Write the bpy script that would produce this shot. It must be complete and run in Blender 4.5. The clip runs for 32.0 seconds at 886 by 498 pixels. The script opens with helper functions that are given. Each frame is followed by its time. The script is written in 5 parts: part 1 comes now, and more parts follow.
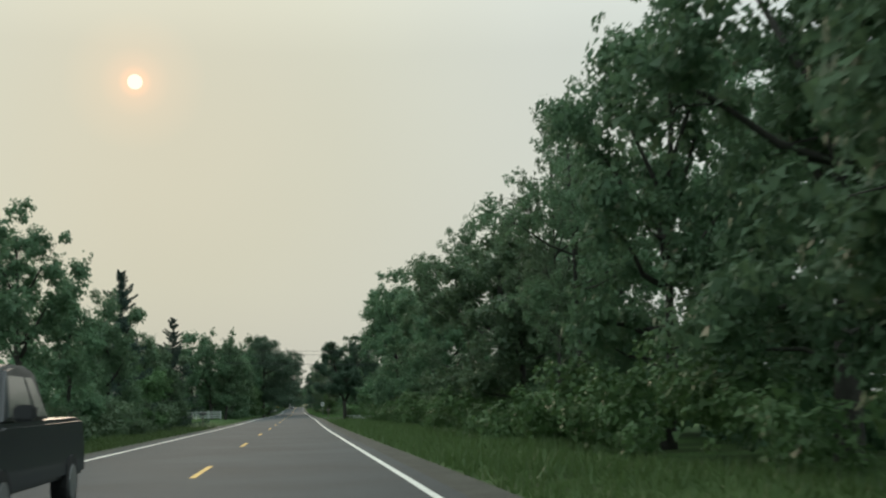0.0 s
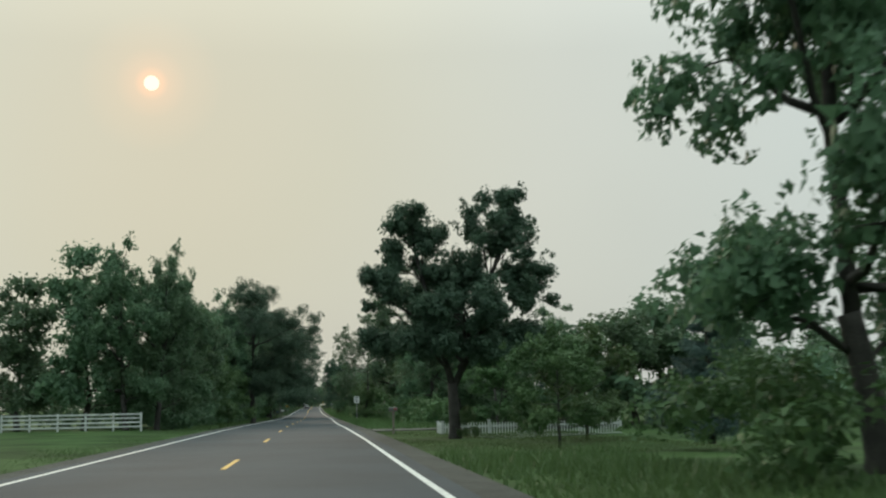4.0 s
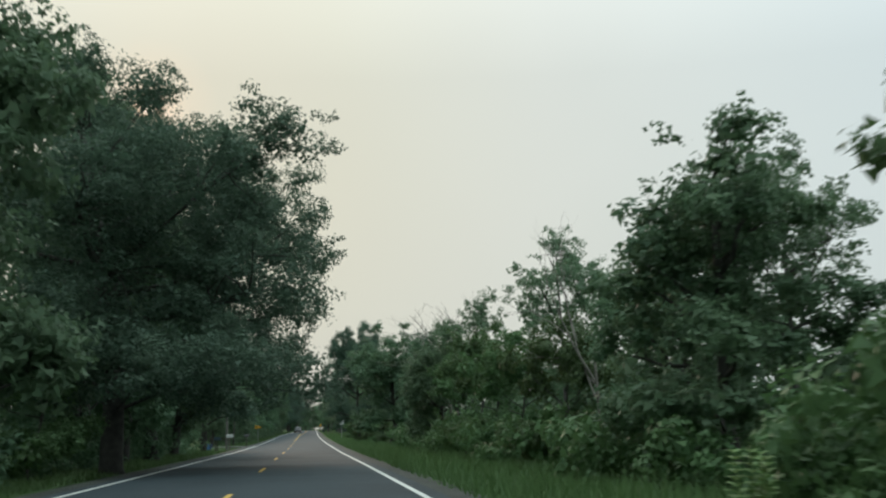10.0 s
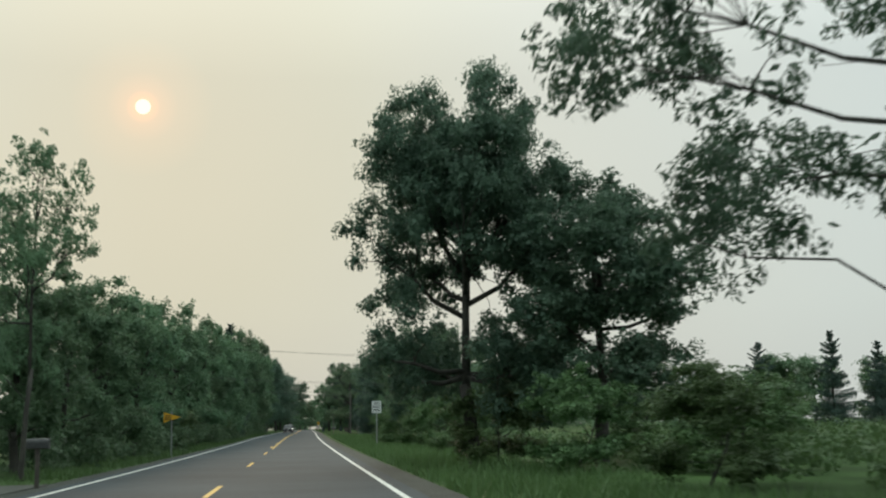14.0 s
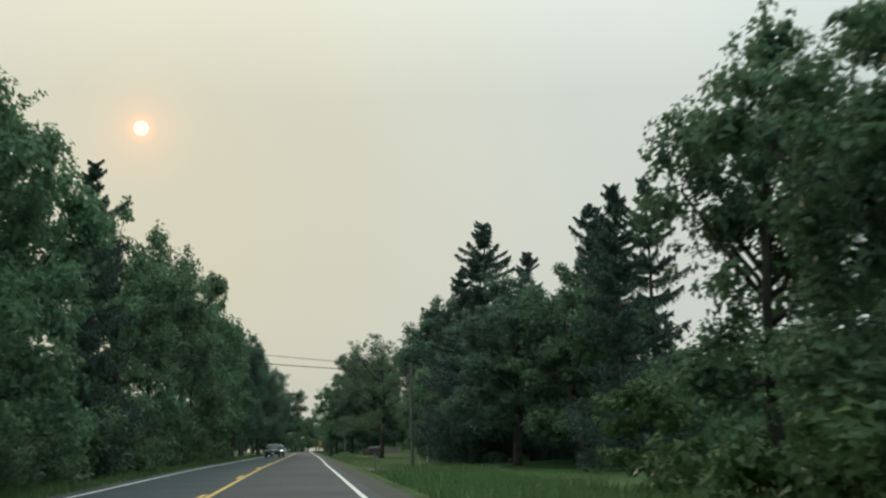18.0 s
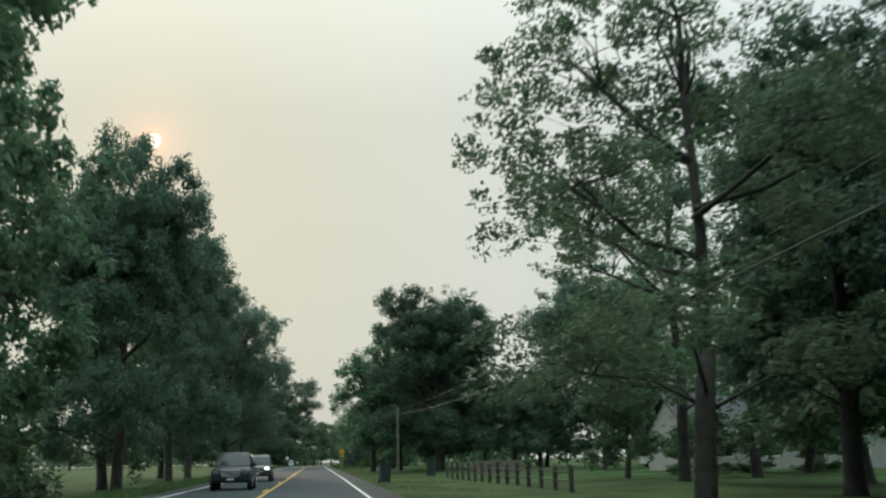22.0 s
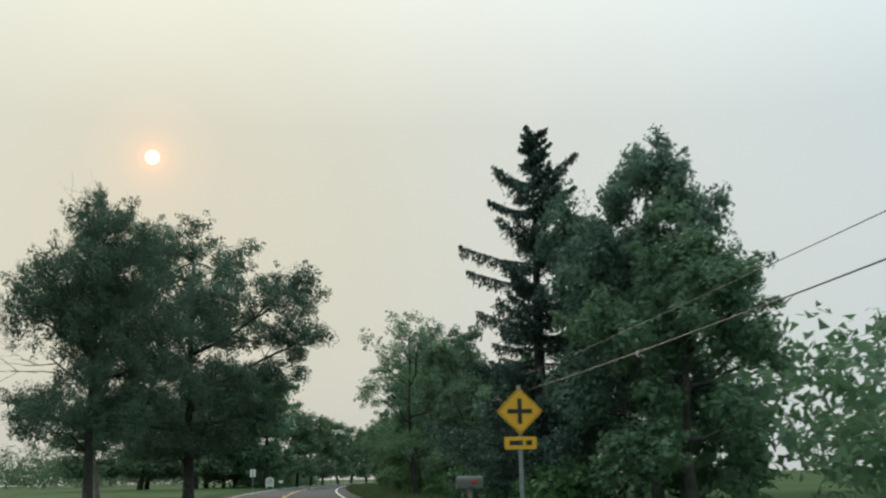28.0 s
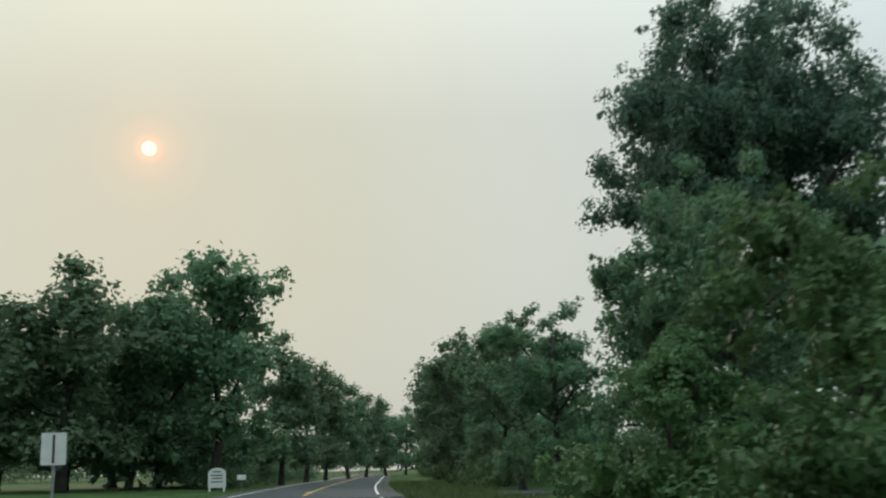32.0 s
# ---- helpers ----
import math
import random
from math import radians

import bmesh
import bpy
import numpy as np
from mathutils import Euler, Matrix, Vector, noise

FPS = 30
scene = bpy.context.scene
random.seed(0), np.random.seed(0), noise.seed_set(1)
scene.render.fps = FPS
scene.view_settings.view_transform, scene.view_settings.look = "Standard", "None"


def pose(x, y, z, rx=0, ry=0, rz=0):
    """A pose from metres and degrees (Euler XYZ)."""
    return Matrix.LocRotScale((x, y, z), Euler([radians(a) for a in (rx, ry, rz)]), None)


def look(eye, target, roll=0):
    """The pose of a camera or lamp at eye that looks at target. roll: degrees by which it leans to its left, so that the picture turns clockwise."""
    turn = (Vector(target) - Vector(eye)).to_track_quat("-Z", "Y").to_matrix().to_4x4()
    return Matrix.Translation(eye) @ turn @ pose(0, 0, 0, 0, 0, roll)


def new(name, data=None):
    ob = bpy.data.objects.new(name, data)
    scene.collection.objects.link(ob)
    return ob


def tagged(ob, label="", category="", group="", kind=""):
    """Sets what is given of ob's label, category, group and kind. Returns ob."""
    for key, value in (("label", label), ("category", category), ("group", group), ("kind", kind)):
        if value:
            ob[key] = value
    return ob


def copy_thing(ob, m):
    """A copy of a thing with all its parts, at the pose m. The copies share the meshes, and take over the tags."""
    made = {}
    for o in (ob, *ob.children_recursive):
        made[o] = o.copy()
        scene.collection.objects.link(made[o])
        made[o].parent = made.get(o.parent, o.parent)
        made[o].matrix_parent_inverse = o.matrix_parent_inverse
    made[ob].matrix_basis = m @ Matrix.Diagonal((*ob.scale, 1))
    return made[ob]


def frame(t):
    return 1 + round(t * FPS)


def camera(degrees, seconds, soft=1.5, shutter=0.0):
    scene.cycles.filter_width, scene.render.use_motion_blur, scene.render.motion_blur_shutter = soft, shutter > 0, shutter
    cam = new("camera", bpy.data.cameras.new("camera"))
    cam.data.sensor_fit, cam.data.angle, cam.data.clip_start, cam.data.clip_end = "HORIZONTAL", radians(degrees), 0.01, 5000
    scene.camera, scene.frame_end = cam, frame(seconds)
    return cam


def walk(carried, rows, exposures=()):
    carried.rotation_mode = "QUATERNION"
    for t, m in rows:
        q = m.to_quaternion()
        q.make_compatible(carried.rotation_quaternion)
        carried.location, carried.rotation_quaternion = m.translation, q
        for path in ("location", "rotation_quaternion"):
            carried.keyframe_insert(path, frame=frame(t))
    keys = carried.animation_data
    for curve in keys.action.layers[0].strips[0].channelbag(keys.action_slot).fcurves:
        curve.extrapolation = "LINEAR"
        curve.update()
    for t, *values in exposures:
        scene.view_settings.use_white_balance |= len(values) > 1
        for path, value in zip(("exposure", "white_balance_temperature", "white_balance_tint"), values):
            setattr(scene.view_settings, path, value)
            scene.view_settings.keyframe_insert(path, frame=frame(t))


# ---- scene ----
cam = camera(42.8, 32.0, soft=2.2, shutter=0.2)
PATH = [
    (0, 0.0, 0.00, 1.238, 97.69, 1.2, -7.18),
    (0.5, 0.0, 11.85, 1.180, 97.66, 1.2, -7.26),
    (1, 0.0, 23.70, 1.110, 97.68, 1.2, -7.09),
    (1.5, 0.0, 35.55, 1.034, 97.73, 1.2, -7.01),
    (2, 0.0, 47.40, 0.959, 97.78, 1.2, -6.77),
    (2.5, 0.0, 59.25, 0.914, 97.77, 1.2, -6.63),
    (4.5, 0.0, 106.65, 0.766, 97.70, 1.2, -6.35),
    (5, 0.0, 118.50, 0.753, 97.70, 1.2, -6.38),
    (5.5, 0.0, 130.35, 0.699, 97.70, 1.2, -6.41),
    (6, 0.0, 142.20, 0.645, 97.76, 1.2, -6.44),
    (6.5, 0.0, 154.05, 0.520, 97.85, 1.2, -6.44),
    (7, 0.0, 165.90, 0.382, 98.02, 1.2, -6.50),
    (7.5, 0.0, 177.75, 0.343, 98.29, 1.2, -6.43),
    (8, 0.0, 189.60, 0.292, 98.57, 1.2, -6.35),
    (8.5, 0.0, 201.45, 0.271, 98.80, 1.2, -6.31),
    (9, 0.0, 213.30, 0.250, 98.91, 1.2, -6.31),
    (9.5, 0.0, 225.15, 0.180, 98.97, 1.2, -6.42),
    (10, 0.0, 237.00, 0.114, 98.92, 1.2, -6.59),
    (10.5, 0.0, 248.85, 0.053, 98.92, 1.2, -6.64),
    (11, 0.0, 260.70, -0.003, 98.87, 1.2, -6.70),
    (11.5, 0.0, 272.55, -0.056, 98.87, 1.2, -6.75),
    (12, 0.0, 284.40, -0.110, 98.84, 1.2, -6.72),
    (12.5, 0.0, 296.25, -0.128, 98.84, 1.2, -6.72),
    (13, 0.0, 308.10, -0.146, 98.77, 1.2, -6.83),
    (13.5, 0.0, 319.95, -0.188, 98.83, 1.2, -6.91),
    (14, 0.0, 331.80, -0.214, 98.91, 1.2, -6.83),
    (14.5, 0.0, 343.65, -0.238, 99.03, 1.2, -6.95),
    (16.5, 0.0, 391.05, -0.250, 99.56, 1.2, -6.97),
    (17, 0.0, 402.90, -0.233, 99.65, 1.2, -7.02),
    (17.5, 0.0, 414.75, -0.221, 99.79, 1.2, -7.06),
    (18, 0.0, 426.60, -0.205, 99.99, 1.2, -6.95),
    (18.5, 0.0, 438.45, -0.176, 100.21, 1.2, -6.98),
    (19, 0.0, 450.30, -0.137, 100.44, 1.2, -6.91),
    (19.5, 0.0, 462.15, -0.049, 100.55, 1.2, -6.80),
    (20, 0.0, 474.00, 0.047, 100.62, 1.2, -6.52),
    (20.5, 0.0, 485.85, 0.108, 100.55, 1.2, -6.38),
    (21, 0.0, 497.70, 0.156, 100.52, 1.2, -6.38),
    (21.5, 0.0, 509.55, 0.192, 100.55, 1.2, -6.38),
    (22, 0.0, 521.40, 0.218, 100.58, 1.2, -6.35),
    (22.5, 0.0, 533.25, 0.242, 100.75, 1.2, -6.44),
    (23, 0.0, 545.10, 0.265, 100.96, 1.2, -6.53),
    (23.5, 0.0, 556.95, 0.289, 101.13, 1.2, -6.65),
    (24, 0.0, 568.80, 0.313, 101.33, 1.2, -6.65),
    (24.5, 0.0, 580.65, 0.336, 101.50, 1.2, -6.60),
    (25, 0.0, 592.50, 0.360, 101.59, 1.2, -6.60),
    (25.5, 0.0, 604.35, 0.384, 101.56, 1.2, -6.54),
    (26, 0.0, 616.20, 0.407, 101.56, 1.2, -6.57),
    (26.5, 0.0, 628.05, 0.431, 101.56, 1.2, -6.57),
    (28.5, 0.0, 675.45, 0.526, 101.29, 1.2, -6.40),
    (29, 0.0, 687.30, 0.550, 101.12, 1.2, -6.39),
    (29.5, 0.0, 699.15, 0.573, 101.01, 1.2, -6.48),
    (30, 0.0, 711.00, 0.597, 100.99, 1.2, -6.59),
    (30.5, 0.0, 722.85, 0.621, 101.05, 1.2, -6.64),
    (31, 0.0, 734.70, 0.644, 101.05, 1.2, -6.62),
    (31.5, 0.0, 746.55, 0.667, 100.99, 1.2, -6.56),
    (32, 0.0, 758.40, 0.684, 100.99, 1.2, -6.59),
]
walk(cam, [(t, pose(*p)) for t, *p in PATH],
     exposures=[(0, -0.04, 6500, 10), (5, -0.06, 6500, 10), (8, 0.06, 6500, 10), (10, 0.09, 6300, 12), (12, 0.08, 6450, 11), (13, 0.08, 6080, 15), (14, 0.04, 6600, 11), (16.5, -0.04, 6500, 10), (19, -0.01, 6500, 10), (23, 0.09, 6300, 11), (24, 0.06, 6500, 11),
                (25.3, 0.09, 6400, 10), (26, 0.03, 5950, 18), (28.5, 0.02, 6400, 11), (30, 0.08, 6400, 7), (31, 0.08, 6200, 11), (32, -0.04, 6400, 11)])


# ---- light ----
SUN_DIR = Vector((-0.1367, 0.9522, 0.2732)).normalized()


def build_world():
    w = bpy.data.worlds.new("smoky_sky")
    w.use_nodes = True
    scene.world = w
    nt = w.node_tree
    nt.nodes.clear()
    N = nt.nodes.new

    def math_node(op, a, b=None, clamp=False):
        n = N("ShaderNodeMath")
        n.operation, n.use_clamp = op, clamp
        for i, v in enumerate((a, b)):
            if v is None:
                continue
            if isinstance(v, (int, float)):
                n.inputs[i].default_value = v
            else:
                nt.links.new(v, n.inputs[i])
        return n.outputs[0]

    def ramp(fac, stops):
        n = N("ShaderNodeValToRGB")
        while len(n.color_ramp.elements) < len(stops):
            n.color_ramp.elements.new(0.5)
        for e, (p, c) in zip(n.color_ramp.elements, stops):
            e.position, e.color = p, (*c, 1)
        nt.links.new(fac, n.inputs[0])
        return n.outputs[0]

    def mix(kind, fac, a, b):
        n = N("ShaderNodeMixRGB")
        n.blend_type = kind
        for i, v in enumerate((fac, a, b)):
            if isinstance(v, (int, float)):
                n.inputs[i].default_value = v
            elif isinstance(v, tuple):
                n.inputs[i].default_value = (*v, 1)
            else:
                nt.links.new(v, n.inputs[i])
        return n.outputs[0]

    co = N("ShaderNodeTexCoord").outputs["Generated"]
    dot = N("ShaderNodeVectorMath")
    dot.operation = "DOT_PRODUCT"
    dot.inputs[1].default_value = SUN_DIR
    nt.links.new(co, dot.inputs[0])
    d = dot.outputs["Value"]
    ang = math_node("ARCCOSINE", math_node("MINIMUM", d, 0.9999999))   # radians from the sun
    sep = N("ShaderNodeSeparateXYZ")
    nt.links.new(co, sep.inputs[0])
    z = sep.outputs[2]
    # smoke: warm about the sun, cooler away from it, dimmer behind
    around = ramp(math_node("DIVIDE", ang, math.pi), [
        (0.0, (0.66, 0.63, 0.50)), (0.055, (0.67, 0.665, 0.545)), (0.11, (0.685, 0.705, 0.63)),
        (0.20, (0.645, 0.71, 0.68)), (0.5, (0.55, 0.66, 0.64)), (1.0, (0.48, 0.58, 0.58))])
    low = ramp(z, [(0.0, (0.45, 0.43, 0.42)), (0.10, (0.49, 0.485, 0.475)), (0.30, (0.52, 0.525, 0.53)), (0.55, (0.85, 0.86, 0.87)), (1.0, (1.45, 1.45, 1.45))])
    haze = mix("MULTIPLY", 1.0, mix("MULTIPLY", 1.0, around, low), (1.94, 1.98, 1.99))
    drift = N("ShaderNodeTexNoise")
    drift.inputs["Scale"].default_value, drift.inputs["Detail"].default_value = 3.0, 3
    nt.links.new(co, drift.inputs["Vector"])
    haze = mix("MULTIPLY", 1.0, haze, ramp(drift.outputs[0], [(0.3, (0.975, 0.975, 0.975)), (0.7, (1.02, 1.02, 1.02))]))
    sky = N("ShaderNodeTexSky")
    sky.sky_type, sky.sun_disc = "NISHITA", False
    sky.sun_elevation, sky.sun_rotation = math.asin(SUN_DIR.z), math.atan2(SUN_DIR.x, SUN_DIR.y)
    sky.dust_density, sky.air_density = 6.0, 1.5
    blue = mix("MULTIPLY", 1.0, sky.outputs[0], (0.02, 0.02, 0.02))
    total = mix("MIX", 0.95, blue, haze)
    # the reddened sun and its aureole
    halo = ramp(math_node("DIVIDE", ang, 0.06), [
        (0.0, (0.42, 0.13, 0.0)), (0.12, (0.40, 0.10, 0.0)), (0.24, (0.17, 0.045, 0.0)), (0.5, (0.06, 0.018, 0.0)), (1.0, (0, 0, 0))])
    total = mix("ADD", 1.0, total, halo)
    disc = math_node("LESS_THAN", ang, 0.0063)
    total = mix("MIX", disc, total, (1.5, 1.25, 0.95))
    bg = N("ShaderNodeBackground")
    nt.links.new(total, bg.inputs[0])
    nt.links.new(bg.outputs[0], N("ShaderNodeOutputWorld").inputs[0])


build_world()
lamp = bpy.data.lights.new("sun", "SUN")
lamp.energy, lamp.angle, lamp.color = 0.7, radians(10), (1.0, 0.78, 0.58)
sun = new("sun", lamp)
sun.matrix_world = look(SUN_DIR * 50, (0, 0, 0))


# ---- materials ----
def material(name, base, rough=0.6, metal=0.0, var=0.25, scale=4.0, fine=40.0, bump=0.2, spread=0.0, coat=0.0, worn=None, sheen=0.5):
    """Grain at two scales, a little bump, and a shift from object to object."""
    m = bpy.data.materials.new(name)
    m.use_nodes = True
    nt = m.node_tree
    b = nt.nodes["Principled BSDF"]
    N, L = nt.nodes.new, nt.links.new
    co = N("ShaderNodeTexCoord").outputs["Object"]
    big, small = N("ShaderNodeTexNoise"), N("ShaderNodeTexNoise")
    for n, s in ((big, scale), (small, fine)):
        n.inputs["Scale"].default_value, n.inputs["Detail"].default_value = s, 4
        L(co, n.inputs["Vector"])
    ramp = N("ShaderNodeValToRGB")
    lo, hi = [c * (1 - var) for c in base], [min(1, c * (1 + var)) for c in base]
    if worn:
        hi = worn
    ramp.color_ramp.elements[0].position, ramp.color_ramp.elements[1].position = 0.32, 0.68
    ramp.color_ramp.elements[0].color, ramp.color_ramp.elements[1].color = (*lo, 1), (*hi, 1)
    L(big.outputs[0], ramp.inputs[0])
    hsv = N("ShaderNodeHueSaturation")
    mul = N("ShaderNodeMapRange")
    mul.inputs[3].default_value, mul.inputs[4].default_value = 1 - var * 0.8, 1 + var * 0.8
    L(small.outputs[0], mul.inputs[0])
    if spread:
        info = N("ShaderNodeObjectInfo")
        mr, ad = N("ShaderNodeMapRange"), N("ShaderNodeMath")
        mr.inputs[3].default_value, mr.inputs[4].default_value = 1 - spread, 1 + spread
        ad.operation = "MULTIPLY"
        L(info.outputs["Random"], mr.inputs[0])
        L(mr.outputs[0], ad.inputs[0])
        L(mul.outputs[0], ad.inputs[1])
        L(ad.outputs[0], hsv.inputs["Value"])
    else:
        L(mul.outputs[0], hsv.inputs["Value"])
    L(ramp.outputs[0], hsv.inputs["Color"])
    L(hsv.outputs[0], b.inputs["Base Color"])
    b.inputs["Roughness"].default_value, b.inputs["Metallic"].default_value = rough, metal
    b.inputs["Coat Weight"].default_value = coat
    b.inputs["Specular IOR Level"].default_value = sheen
    if bump:
        bp = N("ShaderNodeBump")
        bp.inputs["Strength"].default_value, bp.inputs["Distance"].default_value = bump, 0.02
        L(small.outputs[0], bp.inputs["Height"])
        L(bp.outputs[0], b.inputs["Normal"])
    return m


def foliage(name, dark, light, through_light=0.42, spread=0.22):
    """Leaves: colour shifts from leaf to leaf and from plant to plant; some light comes through."""
    m = bpy.data.materials.new(name)
    m.use_nodes = True
    nt = m.node_tree
    N, L = nt.nodes.new, nt.links.new
    b = nt.nodes["Principled BSDF"]
    geo, info = N("ShaderNodeNewGeometry"), N("ShaderNodeObjectInfo")
    ramp = N("ShaderNodeValToRGB")
    ramp.color_ramp.elements[0].color, ramp.color_ramp.elements[1].color = (*dark, 1), (*light, 1)
    co = N("ShaderNodeTexCoord").outputs["Object"]
    big = N("ShaderNodeTexNoise")
    big.inputs["Scale"].default_value, big.inputs["Detail"].default_value = 0.7, 2
    L(co, big.inputs["Vector"])
    mid = N("ShaderNodeMixRGB")
    mid.inputs[0].default_value = 0.7
    L(geo.outputs["Random Per Island"], mid.inputs[1])
    L(big.outputs[0], mid.inputs[2])
    L(mid.outputs[0], ramp.inputs[0])
    hsv = N("ShaderNodeHueSaturation")
    v, h = N("ShaderNodeMapRange"), N("ShaderNodeMapRange")
    v.inputs[3].default_value, v.inputs[4].default_value = 1 - spread, 1 + spread
    h.inputs[3].default_value, h.inputs[4].default_value = 0.485, 0.525
    L(info.outputs["Random"], v.inputs[0])
    L(info.outputs["Random"], h.inputs[0])
    L(v.outputs[0], hsv.inputs["Value"])
    L(h.outputs[0], hsv.inputs["Hue"])
    L(ramp.outputs[0], hsv.inputs["Color"])
    L(hsv.outputs[0], b.inputs["Base Color"])
    b.inputs["Roughness"].default_value = 0.55
    b.inputs["Specular IOR Level"].default_value = 0.3
    tr = N("ShaderNodeBsdfTranslucent")
    L(hsv.outputs[0], tr.inputs[0])
    mx = N("ShaderNodeMixShader")
    mx.inputs[0].default_value = through_light
    L(b.outputs[0], mx.inputs[1])
    L(tr.outputs[0], mx.inputs[2])
    L(mx.outputs[0], nt.nodes["Material Output"].inputs[0])
    return m


M_WOOD = foliage("leaves_mixed_wood", (0.072, 0.138, 0.085), (0.15, 0.23, 0.115))
M_MAPLE = foliage("leaves_maple", (0.055, 0.108, 0.078), (0.115, 0.18, 0.11))
M_OAK = foliage("leaves_oak", (0.058, 0.108, 0.080), (0.12, 0.18, 0.112))
M_AIRY = foliage("leaves_ash", (0.085, 0.148, 0.088), (0.165, 0.245, 0.132), 0.4)
M_BUSH = foliage("leaves_shrub", (0.054, 0.106, 0.045), (0.122, 0.187, 0.068), 0.32)
M_NEEDLE = foliage("needles_spruce", (0.045, 0.088, 0.075), (0.085, 0.13, 0.10), 0.12)
M_PINE = foliage("needles_pine", (0.06, 0.105, 0.07), (0.12, 0.17, 0.10), 0.15)
M_GRASS = foliage("grass_blades", (0.056, 0.096, 0.032), (0.112, 0.165, 0.060), 0.3)
M_BARK = material("bark", (0.046, 0.042, 0.036), 0.9, var=0.4, scale=3, fine=25, bump=0.8, spread=0.25)
M_DEAD = material("dead_wood", (0.20, 0.18, 0.155), 0.9, var=0.3, scale=3, fine=25, bump=0.6)
M_GROUND = material("meadow_ground", (0.040, 0.074, 0.024), 0.95, var=0.4, scale=0.35, fine=9, bump=0.6, sheen=0.08)
M_ASPHALT = material("asphalt", (0.027, 0.040, 0.047), 0.85, var=0.24, scale=0.22, fine=60, bump=0.25, sheen=0.3)
M_GRAVEL = material("gravel_shoulder", (0.038, 0.042, 0.034), 0.95, var=0.3, scale=1.2, fine=45, bump=0.9)
M_DRIVE = material("pale_driveway", (0.062, 0.064, 0.054), 0.95, var=0.2, scale=0.8, fine=40, bump=0.5)
M_WHITE_LINE = material("white_road_paint", (0.62, 0.62, 0.58), 0.7, var=0.16, scale=5, fine=70, bump=0.2)
M_YELLOW_LINE = material("yellow_road_paint", (0.58, 0.36, 0.06), 0.7, var=0.2, scale=5, fine=70, bump=0.2)


# ---- building helpers ----
def part(name, bm, mat, parent=None, label=""):
    me = bpy.data.meshes.new(name)
    bm.to_mesh(me)
    bm.free()
    me.materials.append(mat)
    ob = new(name, me)
    if parent:
        ob.parent = parent
    if label:
        ob["label"] = label
    return ob


def mesh_part(name, verts, faces, mat, parent=None, label="", smooth=False):
    me = bpy.data.meshes.new(name)
    me.from_pydata(verts, [], faces)
    me.materials.append(mat)
    if smooth:
        me.shade_smooth()
    ob = new(name, me)
    if parent:
        ob.parent = parent
    if label:
        ob["label"] = label
    return ob


def box(bm, x0, x1, y0, y1, z0, z1, bevel=0.0):
    r = bmesh.ops.create_cube(bm, size=1)
    vs = r["verts"]
    for v in vs:
        v.co = Vector(((x0 + x1) / 2 + v.co.x * (x1 - x0), (y0 + y1) / 2 + v.co.y * (y1 - y0), (z0 + z1) / 2 + v.co.z * (z1 - z0)))
    if bevel:
        es = list({e for v in vs for e in v.link_edges})
        bmesh.ops.bevel(bm, geom=es, offset=bevel, segments=2, affect="EDGES", clamp_overlap=True)
    return bm


def boxed(x0, x1, y0, y1, z0, z1, bevel=0.0):
    return box(bmesh.new(), x0, x1, y0, y1, z0, z1, bevel)


def tube(pts, radii, sides=7):
    """Vertices and faces of a tapered tube through the points."""
    verts, faces = [], []
    pts = [Vector(p) for p in pts]
    for i, p in enumerate(pts):
        d = (pts[min(i + 1, len(pts) - 1)] - pts[max(i - 1, 0)]).normalized()
        a = d.orthogonal().normalized()
        b = d.cross(a)
        for k in range(sides):
            t = 2 * math.pi * k / sides
            verts.append(p + (a * math.cos(t) + b * math.sin(t)) * radii[i])
    for i in range(len(pts) - 1):
        for k in range(sides):
            k2 = (k + 1) % sides
            faces.append((i * sides + k, i * sides + k2, (i + 1) * sides + k2, (i + 1) * sides + k))
    faces.append(tuple(range(sides - 1, -1, -1)))
    faces.append(tuple(range((len(pts) - 1) * sides, len(pts) * sides)))
    return verts, faces


class Heap:
    """Collects pieces into one mesh."""

    def __init__(self):
        self.verts, self.faces = [], []

    def add(self, verts, faces):
        n = len(self.verts)
        self.verts.extend(tuple(v) for v in verts)
        self.faces.extend(tuple(i + n for i in f) for f in faces)


def bend(y):
    """How far the road has turned aside at y: straight, then a slow bend."""
    if y < 745:
        return 0.0
    if y < 865:
        return 0.07 * (y - 745) ** 2 / 240
    return 0.07 * 60 + 0.07 * (y - 865)


def sway(y):
    """The lanes wander a little to either side of the straight line."""
    return float(np.interp(y, (0, 20, 70, 140, 165, 190, 212, 235, 260, 285, 310, 335, 355, 425, 450, 500, 545, 600, 700),
                           (-0.05, -0.05, -0.15, 0.0, -0.05, -0.15, -0.05, 0.15, 0.27, 0.22, 0.1, 0.05, -0.05, -0.4, -0.5, -0.47, -0.15, 0.0, 0.0)))


def grade(y):
    """Height of the road: a long shallow dip."""
    ys = (-400, 0, 100, 160, 240, 330, 390, 450, 490, 760, 1200)
    zs = (0.6, 0.0, -0.55, -0.67, -1.15, -1.555, -1.555, -1.375, -1.135, -0.595, -0.4)
    return float(np.mean(np.interp((y - 18, y - 9, y, y + 9, y + 18), ys, zs)))


